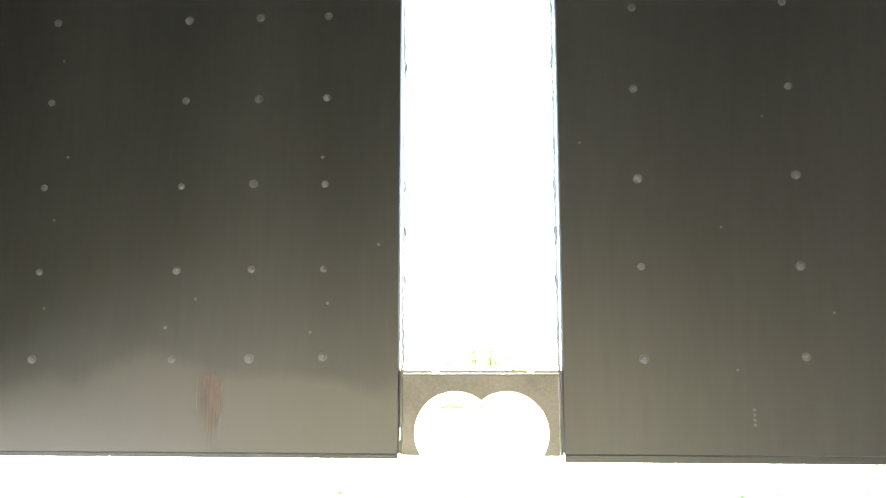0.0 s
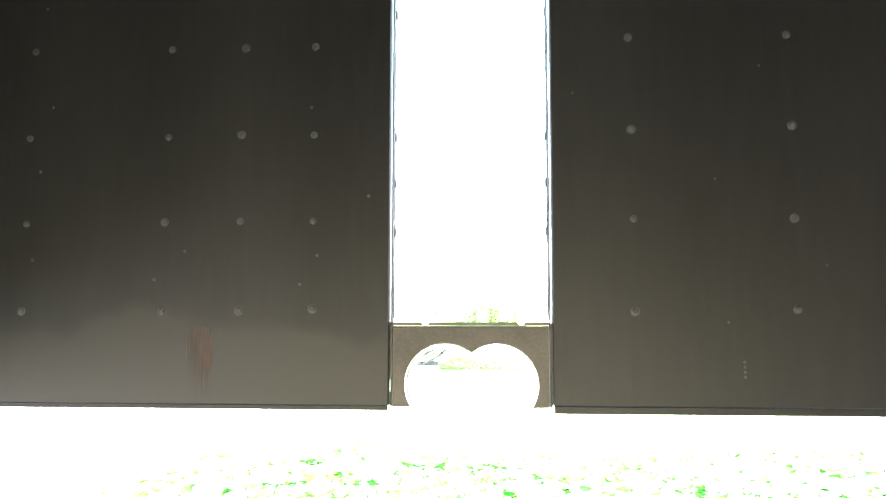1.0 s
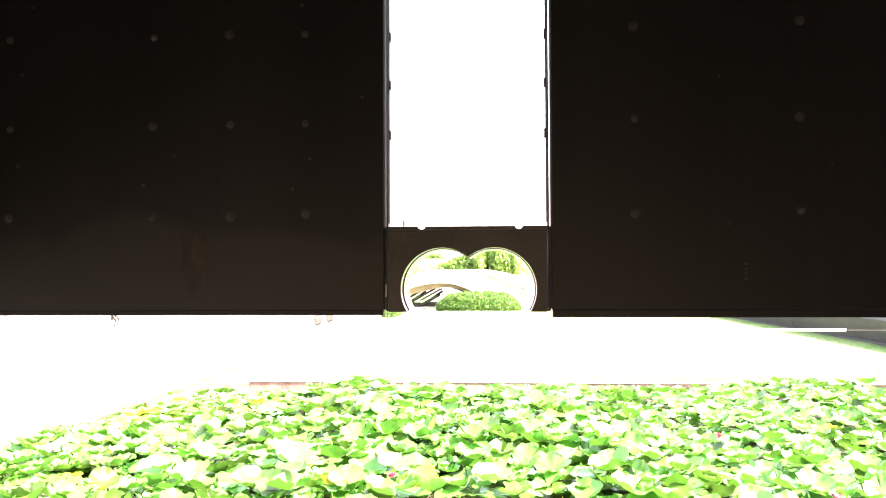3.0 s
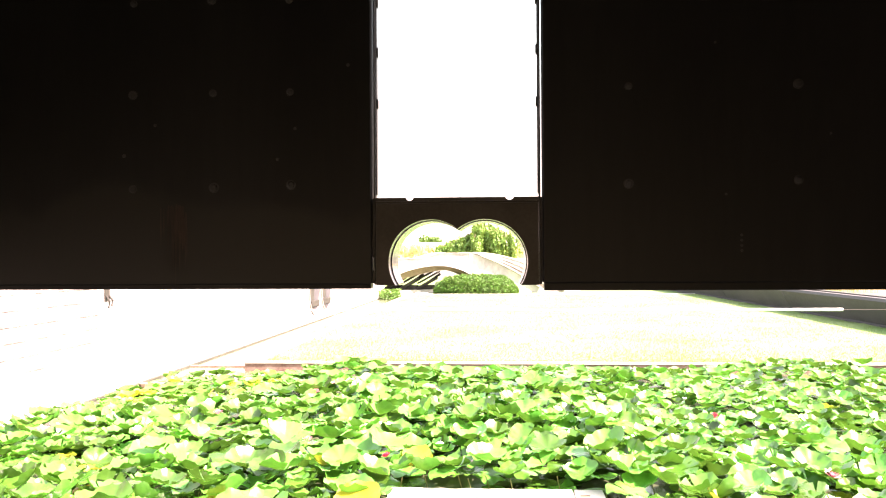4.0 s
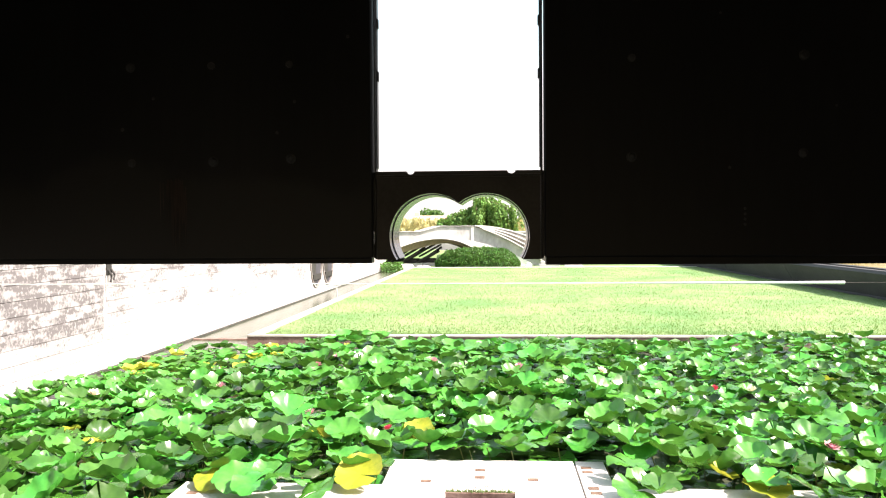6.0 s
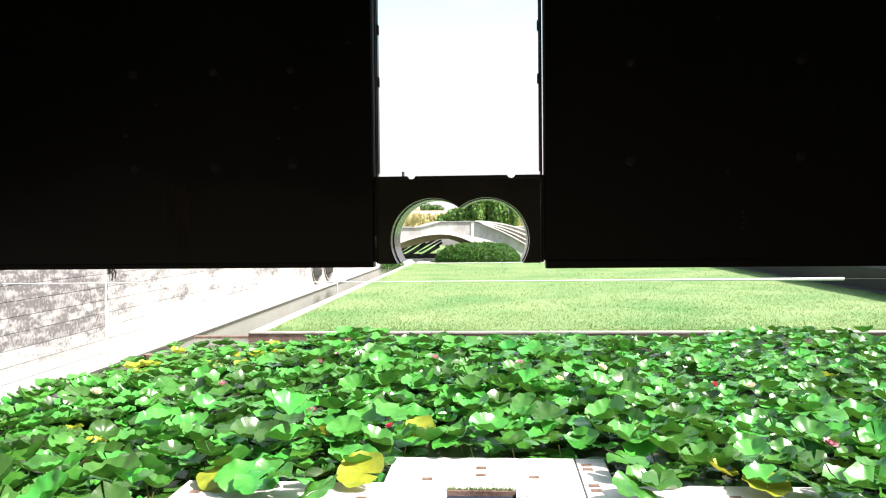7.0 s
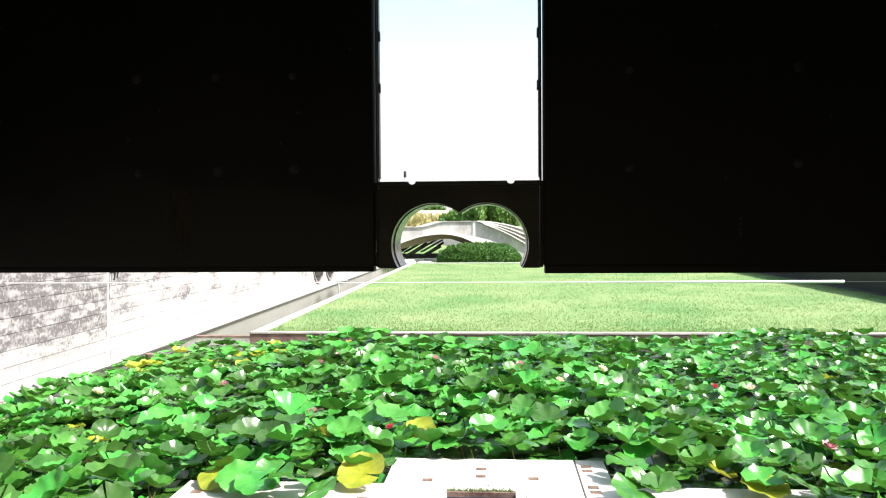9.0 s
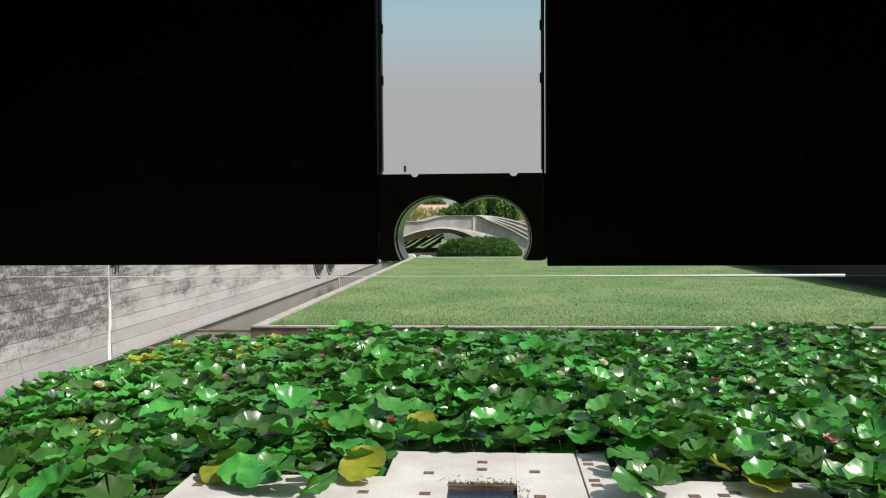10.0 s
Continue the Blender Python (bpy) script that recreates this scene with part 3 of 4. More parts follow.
# deep rim following the cut-out
bmr = bmesh.new()
rows_r = []
for k, (d, g2) in enumerate(((0.0, 0.0), (0.05, 0.0), (0.05, -0.003), (0.19, -0.003), (0.19, 0.002), (0.0, 0.002))):
    row = []
    for x, z in arc_all:
        ccx = CX + CD if x > CX else CX - CD
        v = Vector((x - ccx, z - CZ)).normalized()
        row.append(bmr.verts.new((x + v.x * g2, PY + 0.022 + d, z + v.y * g2)))
    rows_r.append(row)
for a, b in zip(rows_r, rows_r[1:] + rows_r[:1]):
    for i in range(len(a) - 1):
        bmr.faces.new((a[i], a[i + 1], b[i + 1], b[i]))
bmesh.ops.recalc_face_normals(bmr, faces=bmr.faces)
part("rim", local(bmr), M_rim, frame_t, "bright steel rim lining the circles")
# top rail with two half-round notches
rail = [(xl, TOP + 0.002), (xl, 1.690)]
for nx0 in (-0.231, 0.045):
    for i in range(9):
        a = math.pi + math.pi * i / 8
        rail.append((nx0 + 0.011 * math.cos(a), 1.690 + 0.0085 * math.sin(a)))
rail += [(xr, 1.690), (xr, TOP + 0.002)]
rb = local(extrude_outline(rail, 0.036))
part("top_rail", rb, M_steel, frame_t, "dark steel rail with two notches").location = (0, PY + 0.008, 0)
part("ledge", local(box(xl, xr, PY + 0.006, PY + 0.02, TOP - 0.004, TOP + 0.0015, 0.001)), M_plate, frame_t)

# worn patch and nail streaks on the panel
wear = bmesh.new()
for i in range(70):
    wx = -0.888 + rng.gauss(0, 0.015)
    zt = 1.678 - abs(rng.gauss(0, 0.035))
    ln = rng.uniform(0.02, 0.10) if rng.random() < 0.7 else rng.uniform(0.1, 0.19)
    wd = rng.uniform(0.0008, 0.0026)
    vs = [wear.verts.new((wx + dx * wd, PY - 0.0008 - i * 0.00001, zt - ln * k)) for dx, k in ((-1, 0.02), (0.2, 0), (1, 0.03), (1.1, 0.6), (0.1, 1), (-0.9, 0.55))]
    wear.faces.new(vs[::-1])
part("worn_streaks", wear, M_worn, left, "bare reddish wood where paint has worn off")

# ---- stone step in front of the pavilion ----
M_basin = bpy.data.materials.new("basin_water")
M_basin.use_nodes = True
bb = M_basin.node_tree.nodes["Principled BSDF"]
bb.inputs["Base Color"].default_value = (0.02, 0.03, 0.05, 1)
bb.inputs["Roughness"].default_value = 0.03
bb.inputs["IOR"].default_value = 1.33
bnz = M_basin.node_tree.nodes.new("ShaderNodeTexNoise")
bnz.inputs["Scale"].default_value = 14
bbp = M_basin.node_tree.nodes.new("ShaderNodeBump")
bbp.inputs["Strength"].default_value, bbp.inputs["Distance"].default_value = 0.12, 0.01
M_basin.node_tree.links.new(bnz.outputs[0], bbp.inputs["Height"])
M_basin.node_tree.links.new(bbp.outputs[0], bb.inputs["Normal"])
step = thing("stone_step", (0, 0, 0), "pale stone landing with small brown inlaid tiles and square basin", "stone landing", kind="structure")
SZ = 0.08
HX0, HX1, HY0, HY1 = -0.284, 0.100, 4.06, 4.37
for b0 in ((-1.80, 1.76, 2.56, HY0, -0.4, SZ), (-1.80, HX0, HY0 + 0.001, 4.50, -0.4, SZ), (HX1, 0.474, HY0 + 0.001, 4.50, -0.4, SZ), (0.486, 1.76, HY0 + 0.001, 4.50, -0.4, SZ),
           (-0.655, HX0, 4.501, 5.00, -0.4, SZ), (HX0 + 0.001, HX1 - 0.001, HY1, 5.00, -0.4, SZ), (HX1, 0.474, 4.501, 5.00, -0.4, SZ), (0.486, 0.66, 4.501, 5.00, -0.4, SZ)):
    part("slab", box(*b0), M_stone, step)
part("basin_floor", box(HX0, HX1, HY0 + 0.001, HY1, -0.4, -0.06), M_dark, step, "dark wet bottom of the square basin")
part("basin_water", box(HX0 + 0.0005, HX1 - 0.0005, HY0 + 0.0015, HY1 - 0.012, -0.059, 0.056), M_basin, step, "still water mirroring the sky")
part("basin_lining", box(HX0 + 0.001, HX1 - 0.001, HY1 - 0.011, HY1 - 0.001, -0.059, SZ - 0.032), M_dark, step)
part("basin_rim", box(HX0 - 0.002, HX1 + 0.002, HY1 - 0.012, HY1 + 0.014, SZ - 0.03, SZ + 0.006, 0.003), M_kerb, step, "mossy brown stone rim")
tile_bm = box(-0.030, 0.030, -0.022, 0.022, 0, 0.005, 0.001)
tile_me = bpy.data.meshes.new("inlaid_tile")
tile_bm.to_mesh(tile_me)
tile_bm.free()
tile_me.materials.append(M_rust)
for tx, ty in ((-0.10, 4.79), (-0.10, 4.65), (0.21, 4.62), (0.54, 4.86), (0.54, 4.78), (0.54, 4.48), (0.545, 4.40), (1.04, 4.25), (1.20, 4.27), (1.27, 4.31), (-0.74, 4.23), (-0.96, 4.40), (-1.69, 4.30), (-0.41, 4.57), (-0.40, 4.22), (0.22, 4.20)):
    ob = new("inlaid_tile", tile_me)
    ob.parent = step
    ob.location = (tx, ty, SZ - 0.001)

# moss and weeds on the basin's rim
mq = random.Random(21)
MV, MF = [], []
for k in range(420):
    mx_, my_ = mq.uniform(HX0, HX1), HY1 + 0.004 + mq.uniform(-0.012, 0.014)
    ma, mh, mw = mq.uniform(0, math.tau), mq.uniform(0.006, 0.022) * (1.5 if mq.random() < 0.12 else 1.0), mq.uniform(0.002, 0.004)
    n0 = len(MV)
    MV += [(mx_ - mw * math.cos(ma), my_ - mw * math.sin(ma), SZ + 0.004), (mx_ + mw * math.cos(ma), my_ + mw * math.sin(ma), SZ + 0.004), (mx_ + mq.uniform(-0.01, 0.01), my_ + mq.uniform(-0.01, 0.01), SZ + 0.004 + mh)]
    MF.append((n0, n0 + 1, n0 + 2))
tagged(mesh_from("moss", MV, MF, M_blade, step, "green moss along the basin rim"), kind="stuff")


# dry leaf crumbs scattered on the stone round the basin
DV, DF = [], []
for k in range(130):
    ca, cr = mq.uniform(-0.5, math.pi + 0.5), abs(mq.gauss(0, 0.07))
    dx_, dy_ = mq.uniform(HX0, HX1) + cr * math.cos(ca), HY1 + 0.02 + abs(cr * math.sin(ca)) * 1.4
    if mq.random() < 0.35:
        dx_, dy_ = HX1 + 0.01 + abs(mq.gauss(0, 0.03)), mq.uniform(HY0, HY1)
    da, ds = mq.uniform(0, math.tau), mq.uniform(0.003, 0.008)
    n0 = len(DV)
    for q3, rz in ((0, 0.004), (1.4, 0.0), (3.1, 0.005), (4.5, 0.0)):
        DV.append((dx_ + ds * math.cos(da + q3), dy_ + ds * (0.6 if q3 in (1.4, 4.5) else 1.0) * math.sin(da + q3), SZ + 0.001 + rz))
    DF.append((n0, n0 + 1, n0 + 2, n0 + 3))
tagged(mesh_from("leaf_crumbs", DV, DF, M_bark, step, "dry brown leaf crumbs"), kind="stuff")


def FLOWERS(p, r, c):
    """Places and colours of the open flowers."""
    return [
        (-2.28, 6.43, 0.24, p, "pink lily flower"),
        (-1.61, 7.94, 0.24, p, "pink lily flower"),
        (-3.21, 6.12, 0.24, c, "pale cream lily bud"),
        (-1.71, 7.51, 0.24, p, "pink lily flower"),
        (-0.7, 5.12, 0.24, r, "crimson lily flower"),
        (-1.31, 5.52, 0.24, p, "pink lily flower"),
        (1.75, 6.51, 0.24, r, "crimson lily flower"),
        (1.95, 4.78, 0.24, p, "pink lily flower"),
        (-1.88, 8.66, 0.24, c, "pale cream lily bud"),
        (-0.62, 7.8, 0.24, p, "pink lily flower"),
        (2.02, 6.43, 0.24, c, "pale cream lily bud"),
        (-0.59, 9.13, 0.24, p, "pink lily flower"),
        (0.21, 7.48, 0.24, p, "pink lily flower"),
        (0.95, 7.27, 0.24, c, "pale cream lily bud"),
        (0.52, 6.7, 0.24, c, "pale cream lily bud"),
    ]


# ---- water lilies ----
def pad_shape(r, seed, rings=(0.6, 1.0), n=17):
    """A round lily leaf with a notch, a domed blade and a scalloped, drooping or upturned margin: vertices and triangles."""
    q = random.Random(seed)
    gap = q.uniform(0.08, 0.35)
    ph, ph2 = q.uniform(0, 6.3), q.uniform(0, 6.3)
    droop, fold, up = -q.uniform(0.05, 0.40), q.uniform(-0.05, 0.26), q.uniform(0.0, 0.30)
    if q.random() < 0.4:
        droop = q.uniform(0.08, 0.36)
    fa = q.uniform(0, 6.3)
    vs, fs = [(0, 0, -0.06 * r)], []
    for k, rr in enumerate(rings):
        for i in range(n):
            a = gap * (1.3 - 0.3 * rr) / 2 + (math.tau - gap) * i / (n - 1)
            wob = 1 + 0.05 * math.sin(2 * a + ph) + 0.035 * math.sin(7 * a + ph2)
            rad = r * rr * wob
            z = r * (0.10 * rr - droop * rr ** 3 + (0.09 * math.sin(3 * a + ph) + 0.07 * math.sin(6 * a + ph2)) * rr ** 3
                     + 0.045 * math.sin(13 * a + ph) * rr ** 6 + fold * abs(math.cos(a - fa)) * rr ** 2 + up * max(0.0, math.cos(a - fa - 1.6)) ** 3 * rr ** 3)
            vs.append((rad * math.cos(a), rad * math.sin(a), z))
    for i in range(n - 1):
        fs.append((0, 1 + i, 2 + i))
        for k in range(len(rings) - 1):
            a, b, c, d = 1 + k * n + i, 2 + k * n + i, 1 + (k + 1) * n + i, 2 + (k + 1) * n + i
            fs += [(a, c, d), (a, d, b)]
    return vs, fs


VARIANTS = [pad_shape(1.0, 50 + i) for i in range(18)]
FINE = [pad_shape(1.0, 50 + i, (0.4, 0.75, 1.0), 37) for i in range(18)]
pad_meshes, ypad_meshes = [], []
for lst, mt in ((pad_meshes, M_pad), (ypad_meshes, M_ypad)):
    for vs, fs in FINE:
        me = bpy.data.meshes.new("leaf")
        me.from_pydata(vs, [], fs)
        me.materials.append(mt)
        me.shade_smooth()
        lst.append(me)
lily = thing("water_lily_bed", (0, 0, 0), "dense bed of glossy green water lilies with pink blooms", "water lilies")


def on_step(x, y, m=0.0):
    return (-0.655 - m < x < 0.66 + m and y < 5.00 + m) or (-1.80 - m < x < 1.76 + m and y < 4.50 + m)


cells = {}
pads = []
tries = 0
while len(pads) < 5600 and tries < 120000:
    tries += 1
    x, y = rng.uniform(-4.2, 7.2), rng.uniform(3.0, 10.5)
    if on_step(x, y, 0.035) or y > 10.2:
        continue
    bare = (x < -3.0 and y > 9.3) or ((x + 3.05) ** 2 / 0.36 + (y - 5.38) ** 2 / 0.26 < 1)
    sparse = x < -1.7 and y > 7.6 and x < -1.7 - (10.5 - y) * 0.2
    if bare and rng.random() < 0.94:
        continue
    if sparse and rng.random() < 0.45:
        continue
    dmin = 0.112
    ci, cj = int(x / 0.12), int(y / 0.12)
    if any((x - px) ** 2 + (y - py) ** 2 < dmin * dmin for di in (-1, 0, 1) for dj in (-1, 0, 1) for px, py in cells.get((ci + di, cj + dj), ())):
        continue
    cells.setdefault((ci, cj), []).append((x, y))
    pads.append((x, y, bare or sparse))
pads.sort(key=lambda p: (p[1] - 1.0) ** 2 + (p[0] * 0.8) ** 2)
JV, JF, jn = [], [], 0
made = 0
for x, y, flat in pads:
    r = rng.triangular(0.06, 0.155, 0.108) * (0.85 if flat else 1.0) * (0.84 if x > 1.0 and y > 5.8 else 1.0)
    clump = noise.noise(Vector((x * 0.8, y * 0.8, 3.1)))
    z = 0.03 + rng.random() * 0.04 if flat else 0.05 + (0.20 if y < 9.0 else max(0.03, 0.20 - 0.16 * (y - 9.0))) * rng.random() + 0.05 * clump * (1 if y < 9.2 else 0.2)
    if (x + 1.84) ** 2 + (y - 9.6) ** 2 < 0.22 or (x - 3.5) ** 2 / 0.8 + (y - 9.7) ** 2 / 0.2 < 1:
        z += 0.11
    if x < -2.3:
        z *= max(0.45, 1.0 + 0.5 * (x + 2.3))
    tilt = rng.gauss(0, 0.08) if flat else rng.gauss(0, 0.26)
    tdir = rng.uniform(0, math.tau)
    if on_step(x, y, r * 0.9):
        z = max(z, 0.16)
    m = Matrix.LocRotScale((x, y, z), Euler((tilt * math.cos(tdir), tilt * math.sin(tdir), rng.uniform(0, math.tau))), (r, r, r))
    v = rng.randrange(len(VARIANTS))
    yellow = rng.random() < (0.13 if flat else 0.005)
    if made < 290 and abs(x) < 0.62 * y + 0.2 or yellow and made < 360:
        ob = new("leaf", (ypad_meshes if yellow else pad_meshes)[v])
        ob.parent = lily
        ob.matrix_basis = m
        if yellow:
            tagged(ob, "yellowing lily leaf")
        made += 1
    else:
        vs, fs = FINE[v] if y < 8 else VARIANTS[v]
        JV += [tuple(m @ Vector(p)) for p in vs]
        JF += [(a + jn, b + jn, c + jn) for a, b, c in fs]
        jn += len(vs)
# older leaves lying flat on the water below
for _ in range(1500):
    x, y = rng.uniform(-4.0, 7.0), rng.uniform(3.4, 10.4)
    if on_step(x, y, 0.10) or (x < -3.0 and y > 9.3) or (x + 3.05) ** 2 / 0.36 + (y - 5.38) ** 2 / 0.26 < 1:
        continue
    r = rng.uniform(0.08, 0.12)
    m = Matrix.LocRotScale((x, y, rng.uniform(0.012, 0.03)), Euler((rng.gauss(0, 0.04), rng.gauss(0, 0.04), rng.uniform(0, 6.28))), (r, r, r * 0.15))
    vs, fs = VARIANTS[rng.randrange(len(VARIANTS))]
    JV += [tuple(m @ Vector(p)) for p in vs]
    JF += [(a + jn, b + jn, c + jn) for a, b, c in fs]
    jn += len(vs)
ob = mesh_from("leaf_mass", JV, JF, M_pads, lily)
ob.data.shade_smooth()
tagged(ob, kind="stuff")
# large yellow leaves by the step
for x, y, z, r, tx, ty in ((-0.77, 4.43, 0.16, 0.135, 0.5, 0.12), (-0.52, 5.27, 0.20, 0.10, 0.25, 0.1), (1.44, 4.34, 0.13, 0.13, 0.1, -0.1), (1.26, 4.56, 0.15, 0.09, 0.35, 0.2), (-1.60, 4.40, 0.14, 0.12, 0.2, 0.2)):
    ob = new("leaf", ypad_meshes[int(10 * r * 7) % 14])
    ob.parent = lily
    ob.matrix_basis = Matrix.LocRotScale((x, y, z), Euler((tx, ty, x * 0.6)), (r, r, r * 0.7))
    tagged(ob, "yellowing lily leaf")
# leaves that hang over the step
for x, y, z, r, tx, ty in ((-1.12, 4.20, 0.20, 0.13, 0.30, 0.1), (-1.32, 4.24, 0.17, 0.12, 0.2, -0.2), (-0.95, 4.12, 0.17, 0.12, 0.2, 0.3), (1.62, 4.30, 0.18, 0.13, 0.3, -0.2), (-1.02, 4.36, 0.16, 0.11, 0.3, 0.1), (-1.28, 4.42, 0.15, 0.11, 0.2, -0.2), (-0.88, 4.58, 0.17, 0.10, 0.2, -0.2), (-1.45, 4.30, 0.17, 0.12, 0.3, 0.2), (-0.82, 4.70, 0.12, 0.11, 0.2, 0.1), (-0.98, 4.76, 0.14, 0.12, 0.15, -0.1), (-0.76, 4.88, 0.15, 0.11, 0.2, 0.2), (-1.14, 4.62, 0.12, 0.11, 0.2, 0.2), (0.95, 4.46, 0.15, 0.11, 0.3, 0.2), (0.72, 4.20, 0.17, 0.12, 0.3, 0.2), (0.86, 4.26, 0.16, 0.11, 0.2, -0.2), (0.78, 4.32, 0.15, 0.10, 0.25, 0.1), (1.45, 4.40, 0.16, 0.11, 0.2, -0.2)):
    ob = new("leaf", pad_meshes[int(100 * r) % 14])
    ob.parent = lily
    ob.matrix_basis = Matrix.LocRotScale((x, y, z), Euler((tx, ty, x * 9)), (r, r, r))
stems = bmesh.new()
for x, y, flat in pads[:420]:
    if rng.random() < 0.6 and not flat:
        rod([(x, y, 0.13), (x + rng.uniform(-0.03, 0.03), y + rng.uniform(-0.03, 0.03), 0.05), (x + rng.uniform(-0.06, 0.06), y + rng.uniform(-0.04, 0.04), -0.05)], 0.004, 4, stems)
tagged(part("stem_tangle", stems, M_stem, lily), kind="stuff")


def bloom(mat):
    """A lily flower: three whorls of pointed petals round a yellow middle, joined in one mesh."""
    me_v, me_f = [], []
    for whorl, (n, ln, lift) in enumerate(((8, 0.062, 0.35), (8, 0.054, 0.8), (6, 0.042, 1.15))):
        for i in range(n):
            a = math.tau * (i + 0.5 * whorl) / n
            base = len(me_v)
            for s, wd in ((0, 0.004), (0.45, 0.016), (0.8, 0.012), (1, 0)):
                rad, z = ln * s * math.cos(lift), ln * s * math.sin(lift) + 0.01 * s * s
                for sg in ((-1, 1) if wd else (0,)):
                    me_v.append((rad * math.cos(a) - sg * wd * math.sin(a), rad * math.sin(a) + sg * wd * math.cos(a), z))
            me_f += [(base, base + 1, base + 3, base + 2), (base + 2, base + 3, base + 5, base + 4), (base + 4, base + 5, base + 6)]
    me = bpy.data.meshes.new("flower")
    me.from_pydata(me_v, [], me_f)
    me.materials.append(mat)
    return me


bloom_p, bloom_r, bloom_c = bloom(M_petal), bloom(M_redpetal), bloom(M_paleflower)
sb = bmesh.new()
bmesh.ops.create_cone(sb, cap_ends=True, segments=10, radius1=0.008, radius2=0.014, depth=0.022, matrix=Matrix.Translation((0, 0, 0.016)))
stamen_me = bpy.data.meshes.new("stamens")
sb.to_mesh(stamen_me)
sb.free()
stamen_me.materials.append(M_stamen)
for k, (x, y, z, me, lb2) in enumerate(FLOWERS(bloom_p, bloom_r, bloom_c)):
    f = new("flower", me)
    f.parent = lily
    f.matrix_basis = Matrix.LocRotScale((x, y, z), Euler((rng.uniform(0.1, 0.5), rng.uniform(-0.3, 0.3), k)), (0.62 if me is bloom_r else 0.85,) * 3)
    tagged(f, lb2)
    c = new("stamens", stamen_me)
    c.parent = f

# ---- small things along the wall ----
stake = thing("stake", (-4.02, 8.85, -0.12), "short brown wooden stake in the water by wall", "stake")
part("post", rod([(0, 0, 0), (0, 0, 0.14), (0.004, 0, 0.22)], 0.035, 8, None, 0.05), M_bark, stake)
part("cap", rod([(0.004, 0, 0.22), (0.004, 0, 0.232)], 0.052, 8), M_kerb, stake)
hook = thing("wall_bracket", (WALL_X, JOINT + 0.08, 1.12), "small dark metal bracket fixed beside the wall joint", "bracket")
part("plate", box(0.010, 0.020, -0.05, 0.06, -0.06, 0.10, 0.002), M_dark, hook)
part("prong", rod([(0.02, -0.03, 0.0), (0.06, -0.03, -0.06), (0.05, -0.03, -0.14)], 0.012, 6), M_dark, hook)
part("prong", rod([(0.02, 0.04, 0.0), (0.06, 0.04, -0.05), (0.05, 0.04, -0.12)], 0.012, 6), M_dark, hook)

# ---- rod across the pond ----
cable = thing("cable", (WALL_X, 6.7, 1.10), "thin cable over the pond, coloured white as sunlit, dark as shaded", "cable")
off2 = Vector((WALL_X, 6.7, 1.10))
# One cable: white colours its sunlit stretch, dark colours the shaded one.
for pts3, rad, mt in (([(WALL_X + 0.001, 6.7, 1.085), (-1.5, 6.7, 1.083), (0.62, 6.7, 1.084)], 0.0033, M_tube), ([(2.82, 6.7, 1.084), (5.0, 6.7, 1.083), (RIGHT_X + 0.2, 6.7, 1.085)], 0.0025, M_dark)):
    bmc = rod(pts3, rad, 8)
    bmesh.ops.translate(bmc, vec=-off2, verts=bmc.verts)
    part("wire", bmc, mt, cable)
bmc = rod([(0.6, 6.7, 1.084), (1.7, 6.7, 1.084), (2.84, 6.7, 1.084)], 0.0045, 10, None, 0.0135)
bmesh.ops.translate(bmc, vec=-off2, verts=bmc.verts)
part("tube", bmc, M_tube, cable, "white tapered tube, its sunlit look in the colour")
bmc = box(RIGHT_X + 0.16, RIGHT_X + 0.24, 6.66, 6.74, -0.3, 1.14, 0.004)
bmesh.ops.translate(bmc, vec=-off2, verts=bmc.verts)
part("end_post", bmc, M_steel, cable)
# small tap on a stand in the channel
tap = thing("standpipe", (-3.54, 17.4, -0.3), "small dark metal standpipe with cross handle in channel", "standpipe")
part("pipe", rod([(0, 0, 0), (0, 0, 0.66)], 0.016, 8), M_cable, tap)
part("handle", rod([(-0.22, 0, 0.62), (0.20, 0, 0.66)], 0.014, 6), M_cable, tap)

# ---- arched canopy, tombs, bush ----
arch = thing("arch_bridge", (-1.0, 33.0, 0.05), "weathered concrete arched canopy with white lined edge", "arched canopy")
arch.rotation_euler = (0, 0, radians(11))
UL, UR = -6.0, 4.7


def deck_z(u):
    return 1.72 - 0.080 * u * u if u > 0 else 1.72 - 0.26 * min(max(0.0, -u - 1.30), 0.85)


def low_edge(u):
    """The near rim of the vault."""
    return 1.205 - 0.125 * (u + 1.36) ** 2 if u < -1.36 else 1.205 - 0.205 * (u + 1.36) ** 2


def high_edge(u):
    """The far rim of the vault's mouldings, which leaves the near one at the crown and lands further off."""
    return low_edge(u) + 0.035 if u < -1.36 else 1.24 - 0.072 * (u + 1.36) ** 2


def moulding(k):
    return lambda u: high_edge(u) + (low_edge(u) - high_edge(u)) * k / 4


def arch_solid(top, low, v0, v1, n=44, u0=UL, u1=UR):
    b = bmesh.new()
    rows = []
    for i in range(n + 1):
        u = u0 + (u1 - u0) * i / n
        t, l = top(u) - 0.05, max(low(u) - 0.05, -0.4)
        t = max(t, l + 0.02)
        rows.append([b.verts.new(p) for p in ((u, v0, l), (u, v1, l), (u, v1, t), (u, v0, t))])
    for a, c in zip(rows, rows[1:]):
        for k in range(4):
            b.faces.new((a[k], a[(k + 1) % 4], c[(k + 1) % 4], c[k]))
    b.faces.new(rows[0][::-1])
    b.faces.new(rows[-1])
    bmesh.ops.recalc_face_normals(b, faces=b.faces)
    return b


